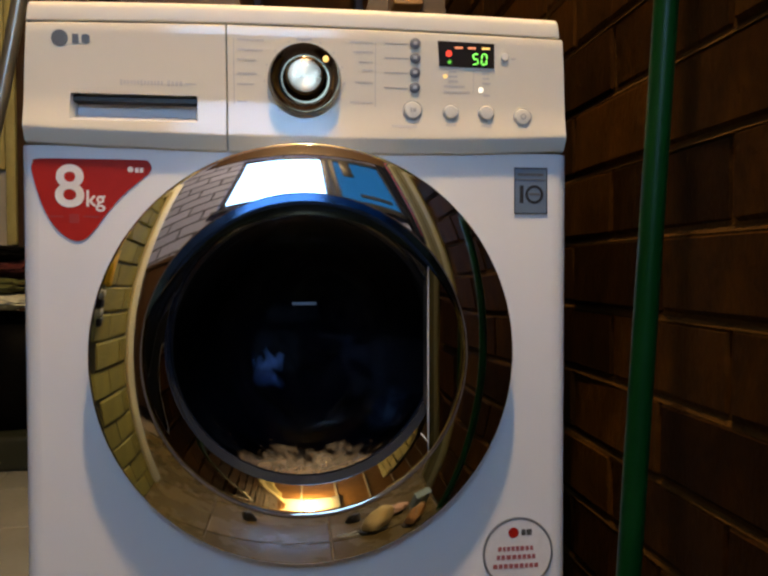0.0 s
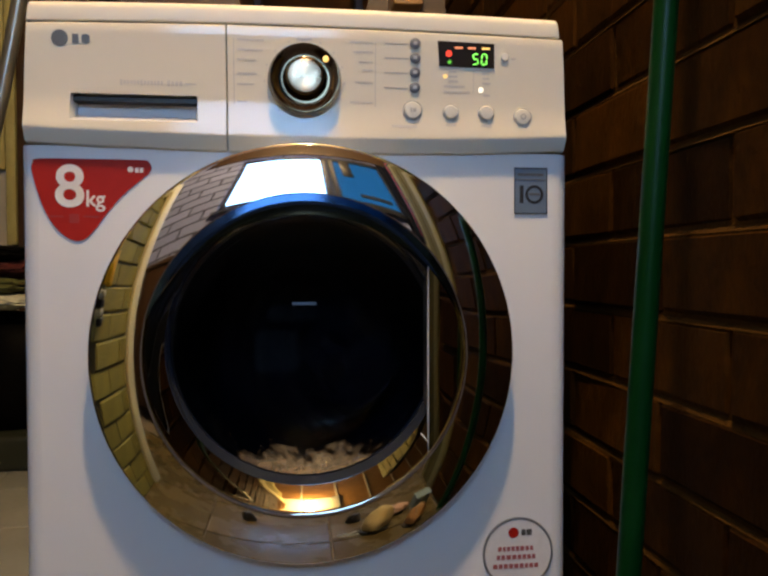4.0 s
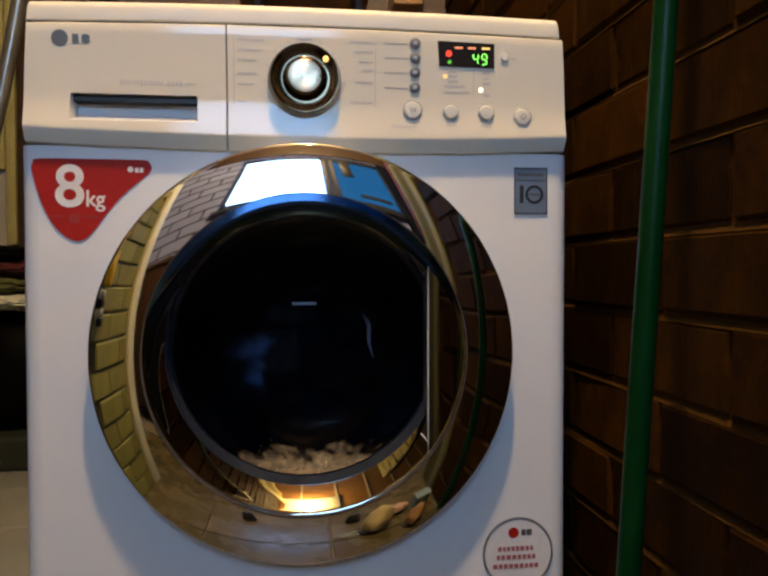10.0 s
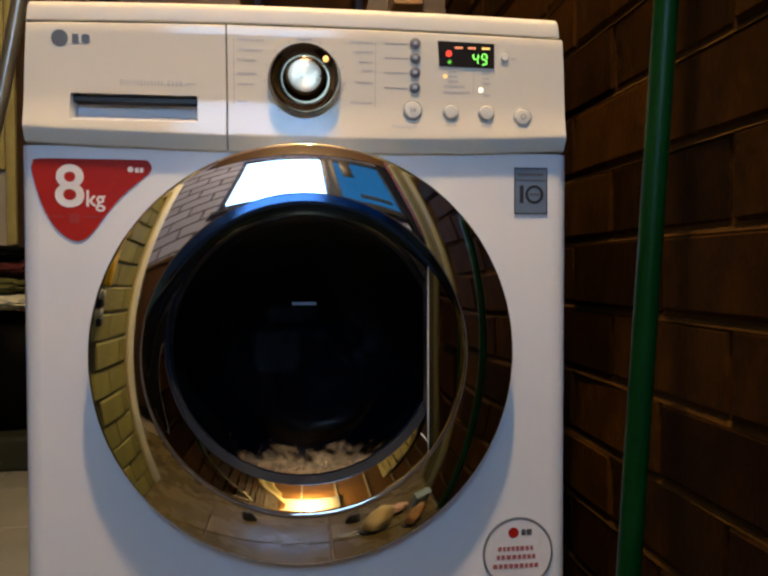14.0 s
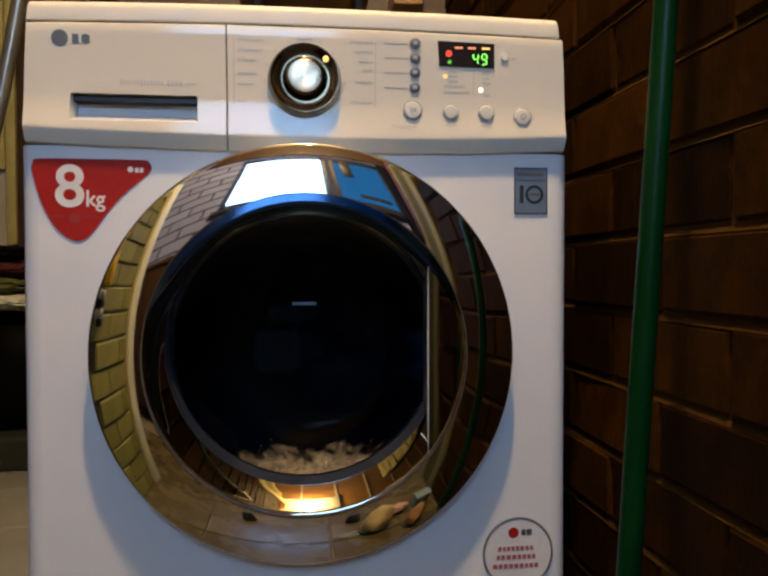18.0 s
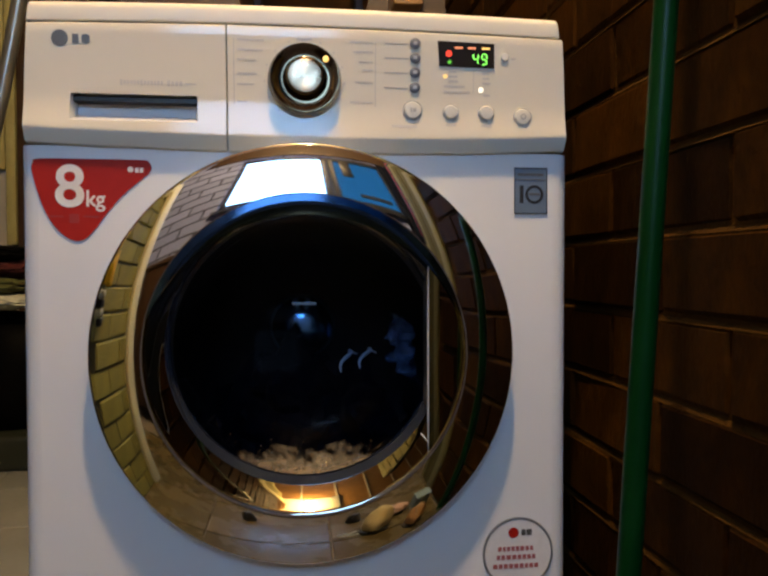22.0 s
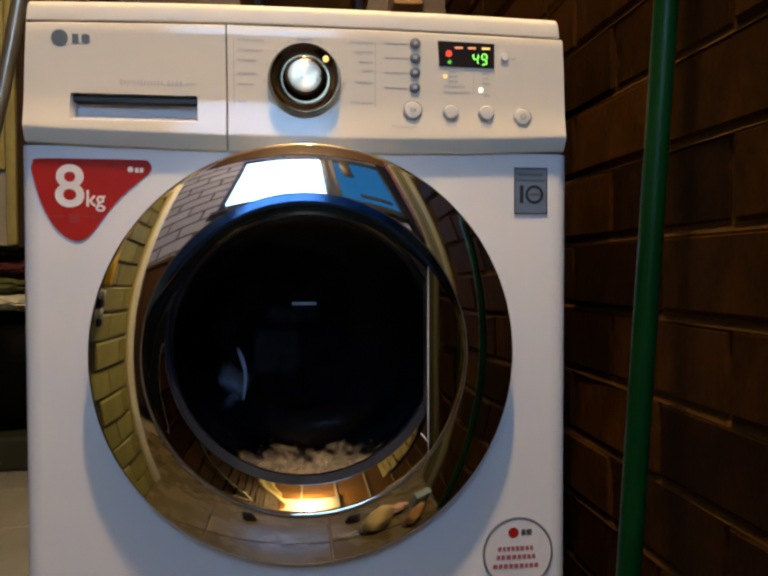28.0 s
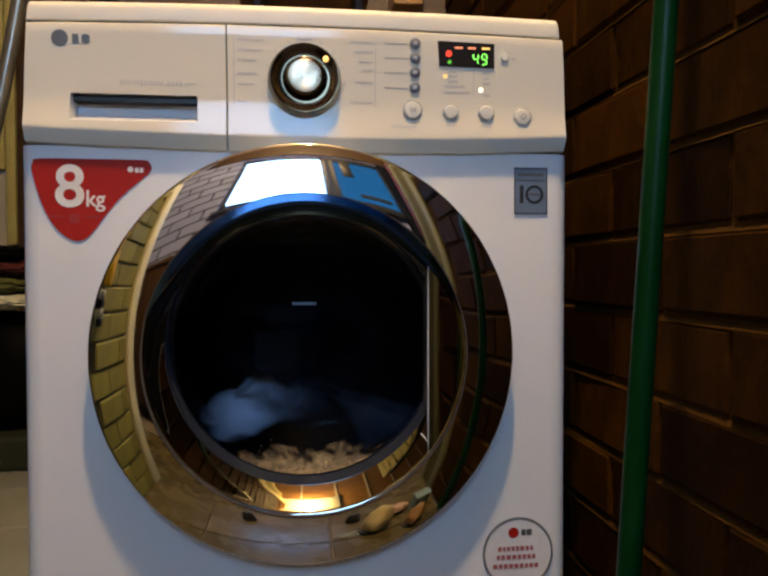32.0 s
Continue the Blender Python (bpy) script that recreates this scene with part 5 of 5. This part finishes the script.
def brick_variants(w, h, d, material, n, seed):
    out = []
    r = random.Random(seed)
    for k in range(n):
        b = bmesh.new()
        box(b, -d / 2, d / 2, -w / 2, w / 2, -h / 2, h / 2, 0.0042, 1)
        for v in b.verts:
            v.co += Vector((r.uniform(-1, 1) * 0.0012, r.uniform(-1, 1) * 0.0014, r.uniform(-1, 1) * 0.0014))
        me = bpy.data.meshes.new("brick")
        b.to_mesh(me)
        b.free()
        me.materials.append(material)
        out.append(me)
    return out


def lay(parent, x, y0, y1, joint, z0, rows, variants, halves, shift=0, COURSE=COURSE, BLEN=BLEN):
    """Running bond up a wall whose face stands at x, over y0..y1, with an upright joint at y = joint in even rows."""
    for c in range(rows):
        zc = z0 + (c + 0.5) * COURSE
        off = joint + (BLEN / 2 if (c + shift) % 2 else 0)
        k = math.floor((y0 - off) / BLEN)
        while off + k * BLEN < y1:
            a, b = off + k * BLEN, off + (k + 1) * BLEN
            k += 1
            a2, b2 = max(a, y0), min(b, y1)
            if b2 - a2 < 0.06:
                continue
            whole = b2 - a2 > BLEN - 0.01
            o = new("brick", rng.choice(variants if whole else halves))
            o.parent = parent
            o.location = (x + rng.uniform(-0.0015, 0.0025), (a2 + b2) / 2, zc + rng.uniform(-0.001, 0.001))
            if not whole:
                o.scale.y = (b2 - a2 - 0.008) / (BLEN - 0.007)
            o.rotation_euler = (0, radians(rng.uniform(-0.5, 0.5)), radians(rng.uniform(-0.5, 0.5)))


V = brick_variants(0.2362, 0.0790, 0.020, BRICK, 8, 3)
lay(wall_right, WALL_R + 0.010, -0.52, 1.16, -0.229, 0.511 - 6 * COURSE + 0.005, 22, V, V, 1)
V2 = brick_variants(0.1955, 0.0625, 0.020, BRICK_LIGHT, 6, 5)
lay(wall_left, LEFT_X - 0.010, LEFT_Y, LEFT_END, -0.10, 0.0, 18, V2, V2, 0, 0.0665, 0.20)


# ---- what moves ----
def motions():
    # the display counts from 50 down to 49
    for (digit, old), turned in (((0, "a"), "b"), ((1, "e"), "g")):
        s = SEGMENTS[digit, old]
        p, q = seg_pose(digit, old), seg_pose(digit, turned)
        half = p.lerp(q, 0.5)
        walk(s, [(0.0, p), (5.63, p), (5.67, half), (5.70, q), (32.0, q)])
    p, q = seg_pose(0, "d"), seg_pose(0, "d", 0.004)
    walk(SEGMENTS[0, "d"], [(0.0, p), (5.63, p), (5.70, q), (32.0, q)])

    # the drum: one way until it stops at 18.7 s, the other way from 23.4 s
    rate = 400.0

    def angle(t):
        if t < 17.6:
            return rate * t
        if t < 18.8:
            u = t - 17.6
            return rate * 17.6 + rate * (u - u * u / 2.4)
        stop = rate * 17.6 + rate * 0.6
        if t < 23.35:
            return stop
        u = t - 23.35
        return stop - rate * (u * u / 1.2 if u < 0.6 else 0.3 + (u - 0.6))

    rows, t = [], 0.0
    while t <= 32.001:
        rows.append((t, pose(CX, DRUM_Y, CZ, 0, -angle(t), 0)))
        t += 0.1
    walk(drum, rows)

    # tumbling: carried up the side, thrown across, and down to the bottom; s is the way round, +1 or -1
    def tumble(phase, s, lift, reach, y, spin, tilt):
        u = phase % 1.0
        if u < 0.55:
            a = radians(-100 + (lift + 100) * (u / 0.55) ** 1.15)
            x, z = reach * math.cos(a), reach * math.sin(a)
        else:
            w = (u - 0.55) / 0.45
            a = radians(lift)
            x = reach * math.cos(a) * (1 - w) + reach * math.cos(radians(-100)) * w - 0.055 * math.sin(math.pi * w)
            z = reach * math.sin(a) + (reach * math.sin(radians(-100)) - reach * math.sin(a)) * w ** 1.6 + 0.02 * math.sin(math.pi * w)
        return pose(CX + s * x, y, CZ + z, tilt, -s * (360 * u + spin), 15 * math.sin(6.28 * u))

    def phase(t, period, start):
        """Turns since the start; it runs down, rests from 18.8 to 23.4 s, and starts anew."""
        if t < 18.0:
            return start + t / period
        if t < 18.8:
            u = t - 18.0
            return start + 18.0 / period + (u - u * u / 1.6) / period
        p = start + 18.4 / period
        if t < 23.4:
            return p
        return p + (t - 23.4) / period

    def way(t):
        return 1 if t < 21 else -1

    for ob, start, period, lift, reach, y, spin, tilt in (
            (navy_a, 0.10, 0.94, 42, 0.120, 0.235, 0, 25), (navy_b, 0.45, 0.90, 55, 0.125, 0.265, 120, -15), (navy_c, 0.78, 0.97, 48, 0.110, 0.250, 210, 10)):
        rows, t = [], 0.0
        while t <= 32.001:
            s = way(t)
            if 18.8 <= t <= 23.4:
                u = (t - 18.8) / 4.6
                a, b = tumble(phase(18.8, period, start), 1, lift, reach, y, spin, tilt), tumble(phase(23.4, period, start), -1, lift, reach, y, spin, tilt)
                m = a.lerp(b, u)
                m.translation.z = min(m.translation.z, CZ - 0.135)
            else:
                m = tumble(phase(t, period, start), s, lift, reach, y, spin, tilt)
            rows.append((t, m))
            t += 0.1
        walk(ob, rows)

    # the dark towel, added to hide the hub, turns with the back of the drum, drops when it stops and is carried up
    # again
    rows, t = [], 0.0
    while t <= 32.001:
        fall = min(1.0, max(0.0, (t - 18.3) / 0.7)) - min(1.0, max(0.0, (t - 24.1) / 0.8))
        fall = fall * fall * (3 - 2 * fall)
        a = radians(-angle(t))
        rows.append((t, pose(CX + 0.012 * math.cos(a) + 0.05 * fall, 0.335, CZ + 0.012 * math.sin(a) - 0.145 * fall, 0, -angle(t), 0)))
        t += 0.1
    walk(navy_d, rows)

    # pieces that come before the glass, placed to fit the camera's view: seconds, x and z from the middle of the door,
    # turn, depth, swing out of the plane;
    # between two showings that lie apart they wait edge-on at the side of the drum, out of the camera's view
    def key(ob, poses):
        out = [poses[0]]
        for t, m in poses[1:]:
            t0, m0 = out[-1]
            n = 1 + int(math.degrees(m0.to_quaternion().rotation_difference(m.to_quaternion()).angle) / 75)
            n = min(n, max(1, round((t - t0) * 30)))
            out += [(t0 + (t - t0) * k / n, m0.lerp(m, k / n)) for k in range(1, n)] + [(t, m)]
        walk(ob, out)

    def shown(ob, rows, tilt=0, hold=0.0):
        poses = []
        for i, row in enumerate(rows):
            t, x, z, turn, y = row[:5]
            swing = row[5] if len(row) > 5 else 0
            if i and t - rows[i - 1][0] > 0.45 and not 18.8 < t < 23.4:
                side = -1 if (i + len(rows)) % 2 else 1
                rest = pose(CX + side * 0.214, 0.175, CZ - 0.03, 0, turn, side * 84)
                poses += [(rows[i - 1][0] + 0.15, rest), (t - 0.15, rest)]
            m = pose(CX + x, y, CZ + z, tilt, turn, swing)
            poses += [(t - hold, m), (t + hold, m)] if hold and 0 < t < 32 else [(t, m)]
        key(ob, poses)

    shown(sock, [
        (0, 0.125, -0.124, -40, 0.3), (0.2, 0.117, -0.086, 0, 0.24), (0.4, 0.094, -0.079, 70, 0.2), (0.6, 0.100, -0.036, 40, 0.19),
        (0.8, 0.079, 0.017, 100, 0.2), (1, 0.034, -0.059, 60, 0.24), (1.8, 0.021, -0.072, 80, 0.22), (2, 0.054, -0.046, -55, 0.21),
        (2.2, 0.092, 0.083, 0, 0.24), (2.4, -0.038, -0.097, 60, 0.22), (2.6, 0.048, -0.059, 90, 0.24), (2.8, 0.024, -0.073, 0, 0.22),
        (3, 0.051, -0.141, 40, 0.3), (5.5, 0.004, -0.069, 100, 0.22), (8, 0.019, -0.100, 30, 0.25), (8.5, 0.013, -0.095, -60, 0.25),
        (9.2, 0.013, -0.107, -10, 0.24), (11.4, 0.048, -0.059, 90, 0.24), (12.9, -0.013, -0.108, 60, 0.25), (14, 0.057, -0.029, -60, 0.25),
        (24, -0.021, -0.087, 60, 0.22), (24.1, -0.039, -0.111, 60, 0.3), (29, -0.117, -0.036, 80, 0.22), (29.1, -0.090, -0.025, 60, 0.27),
        (31.1, 0.005, -0.058, 60, 0.24), (32, -0.013, -0.092, -60, 0.24)])
    shown(white_cloth, [
        (0, 0.214, -0.03, 0, 0.175, 84), (12, -0.082, -0.090, -62, 0.33, 60), (12.1, -0.111, -0.154, -70, 0.3), (25.4, 0.094, -0.064, 30, 0.27),
        (25.5, 0.117, -0.130, 30, 0.24), (25.6, 0.079, -0.188, 20, 0.3), (27.4, 0.121, -0.119, 40, 0.27), (27.5, 0.103, -0.153, 30, 0.24),
        (27.6, 0.051, -0.196, 20, 0.3), (28, -0.093, -0.036, 75, 0.29, 78), (28.1, -0.037, -0.023, -60, 0.21, 50), (28.2, -0.009, 0.009, 0, 0.17),
        (28.3, 0.073, -0.109, 50, 0.18), (28.4, 0.060, -0.187, 40, 0.3), (28.9, -0.134, -0.026, 60, 0.28, 60), (28.96, -0.060, 0.012, 24, 0.33, 40), (29.04, -0.054, 0.008, 22, 0.32, 30),
        (29.1, -0.003, -0.052, 55, 0.165), (29.2, 0.011, -0.077, 65, 0.165), (29.3, 0.036, -0.144, 20, 0.19), (29.4, 0.014, -0.195, 0, 0.3),
        (29.9, -0.128, -0.046, -20, 0.3, 50), (29.96, -0.058, 0.010, 40, 0.165, 30), (30, -0.053, 0.007, 48, 0.16, 30), (30.04, -0.048, 0.002, 40, 0.16, 25), (30.1, 0.030, -0.069, -20, 0.165), (30.2, 0.018, -0.144, 0, 0.19),
        (30.3, -0.073, -0.125, 30, 0.19), (30.4, -0.110, -0.114, 60, 0.19, 20), (30.5, -0.107, -0.089, 80, 0.18, 30),
        (30.6, -0.106, -0.067, 95, 0.175, 30), (30.7, -0.104, -0.048, 100, 0.17, 25), (30.8, -0.092, -0.030, 140, 0.17),
        (30.9, -0.068, -0.013, -30, 0.17), (31, -0.043, -0.032, -10, 0.165), (31.1, -0.070, -0.087, 45, 0.18), (31.2, -0.037, -0.116, 30, 0.19),
        (31.3, -0.072, -0.095, 10, 0.18), (31.4, -0.100, -0.072, 40, 0.18, 30), (31.5, -0.096, -0.041, 55, 0.18, 50),
        (31.6, -0.092, -0.041, 75, 0.18, 55), (31.7, -0.082, -0.048, -75, 0.19, 55), (31.8, -0.062, -0.069, -60, 0.21, 30),
        (31.9, -0.055, -0.093, -40, 0.23), (32, -0.069, -0.103, -30, 0.25)], 10)
    shown(blue_cloth, [
        (0, -0.038, -0.060, 90, 0.26), (0.2, -0.047, -0.055, 80, 0.25), (0.4, 0.057, 0.066, -35, 0.24), (1, -0.012, -0.059, 60, 0.25),
        (1.3, -0.012, 0.063, -60, 0.24), (1.4, -0.030, 0.002, -70, 0.19), (1.5, -0.039, -0.097, -80, 0.27), (1.8, 0.013, -0.040, 70, 0.23),
        (2, -0.038, -0.041, 90, 0.25), (2.4, -0.070, -0.102, 100, 0.21), (3, -0.038, -0.067, 85, 0.25), (3.2, 0.079, 0.047, -70, 0.22),
        (3.3, 0.025, 0.032, -85, 0.18), (3.4, -0.039, -0.098, -95, 0.28), (4.2, -0.012, 0.014, -70, 0.2), (5, -0.021, -0.004, -60, 0.22),
        (5.5, -0.021, -0.057, -75, 0.24), (5.9, 0.006, 0.062, -80, 0.27), (5.96, -0.010, 0.074, -88, 0.19), (6, -0.014, 0.062, -90, 0.18), (6.1, -0.048, 0.002, -95, 0.18),
        (6.2, -0.040, -0.144, -110, 0.33), (6.9, -0.010, 0.082, -60, 0.23), (7, -0.046, 0.002, -70, 0.19), (7.1, -0.058, -0.123, -80, 0.32),
        (8.7, -0.070, -0.049, -60, 0.25), (8.8, 0.068, 0.054, -45, 0.23), (8.9, 0.012, 0.017, -60, 0.2), (8.97, -0.075, -0.085, -105, 0.32, 50), (9.03, -0.080, -0.100, -110, 0.32, 50),
        (9.1, 0.032, 0.017, -150, 0.27), (9.5, -0.021, -0.062, 70, 0.27), (10, -0.039, -0.046, 80, 0.34, 60), (11, -0.047, -0.069, 0, 0.25),
        (11.8, 0.075, 0.097, -40, 0.25), (11.9, 0.035, 0.075, -45, 0.21), (12, -0.030, 0.005, -50, 0.21, 30), (12.1, -0.075, -0.137, -70, 0.3),
        (12.4, -0.037, -0.015, -90, 0.23), (12.8, -0.058, 0.090, -65, 0.25), (12.9, -0.073, -0.008, -60, 0.27), (13, -0.012, -0.026, -75, 0.27),
        (14.5, -0.044, -0.023, -45, 0.28, 55), (15.6, -0.021, 0.013, -60, 0.25), (16.5, -0.028, -0.042, -90, 0.28, 40), (18, 0.214, -0.03, 0, 0.175, 84),
        (18.6, 0.097, 0.005, -20, 0.3), (18.9, 0.131, 0.004, 0, 0.345, 62), (19.1, 0.140, -0.010, 5, 0.345, 64), (19.6, 0.166, -0.030, 40, 0.35, 70),
        (23.3, 0.168, -0.034, 42, 0.35, 70), (23.6, 0.053, -0.147, 60, 0.33), (24, -0.047, -0.042, 90, 0.225), (24.2, -0.093, -0.112, 110, 0.31),
        (25.5, -0.003, -0.026, 70, 0.26), (26.4, -0.037, 0.012, 60, 0.23), (27.5, -0.012, -0.009, 45, 0.27), (28.22, -0.090, 0.062, 20, 0.28),
        (28.96, -0.074, 0.068, 10, 0.215), (29.04, -0.066, 0.062, 4, 0.215), (29.1, -0.012, 0.035, 20, 0.28), (29.9, -0.131, 0.007, -60, 0.24), (30, -0.055, 0.037, -40, 0.25),
        (30.9, 0.023, 0.036, -40, 0.25), (31.3, 0.096, -0.128, 20, 0.24), (31.5, -0.132, 0.011, 60, 0.26), (31.7, -0.063, 0.037, 90, 0.24),
        (32, -0.039, -0.003, 80, 0.31)], -10)
    shown(cord, [
        (0, 0.126, -0.043, 60, 0.24), (2.7, 0.124, -0.006, 70, 0.22), (2.8, 0.108, -0.006, 40, 0.2), (3, 0.081, -0.089, -60, 0.19),
        (3.1, 0.085, -0.113, -75, 0.2), (3.5, 0.109, -0.016, -50, 0.24), (9, 0.123, 0.000, 45, 0.19), (9.1, 0.101, -0.024, 25, 0.19),
        (9.2, 0.099, -0.079, -15, 0.19), (9.3, 0.081, -0.091, -45, 0.19), (9.4, 0.069, -0.087, -50, 0.19), (9.5, 0.063, -0.016, -40, 0.23),
        (9.9, 0.111, 0.006, 65, 0.2), (10, 0.087, 0.011, 60, 0.24, 45), (10.1, -0.049, 0.005, -70, 0.24), (11.5, 0.084, 0.025, -10, 0.2),
        (11.6, 0.056, -0.027, -45, 0.19), (11.7, 0.053, -0.044, -58, 0.19), (11.8, 0.043, -0.057, -60, 0.19), (11.9, 0.066, -0.107, -60, 0.19),
        (12, 0.070, -0.128, -80, 0.2, 65), (12.1, -0.032, -0.071, -70, 0.21), (12.4, 0.072, -0.005, -50, 0.22), (12.5, 0.028, -0.050, -50, 0.19),
        (12.6, -0.037, -0.046, -55, 0.22), (12.8, 0.017, 0.007, -50, 0.2), (12.9, 0.013, -0.057, -70, 0.23), (13, 0.001, -0.036, -75, 0.25, 40),
        (13.1, -0.013, -0.124, -80, 0.27), (14, 0.060, -0.022, -60, 0.26, 40), (18.5, 0.075, -0.061, -30, 0.25), (18.9, 0.061, -0.025, -6, 0.23, 74),
        (20, 0.064, -0.032, -6, 0.23, 74), (23.3, 0.064, -0.034, -6, 0.23, 74), (23.5, 0.041, -0.100, -10, 0.28, 70), (25, -0.090, -0.040, 25, 0.22),
        (27.5, 0.039, -0.023, 50, 0.23), (28, -0.091, -0.034, 75, 0.2), (29.5, 0.075, -0.030, 60, 0.21), (32, 0.144, -0.143, 60, 0.3)], hold=0.032)
    shown(cord_end, [
        (0, 0.214, -0.03, 0, 0.175, 84), (11.6, 0.022, 0.014, -80, 0.2), (18.5, 0.101, -0.061, -30, 0.25), (18.9, 0.087, -0.018, -4, 0.23, 72),
        (20, 0.090, -0.029, -4, 0.23, 72), (23.3, 0.092, -0.031, -4, 0.23, 72), (23.5, 0.077, -0.101, -10, 0.28, 70),
        (29.5, 0.084, -0.048, 75, 0.22), (32, 0.144, -0.162, 60, 0.3)])


motions()
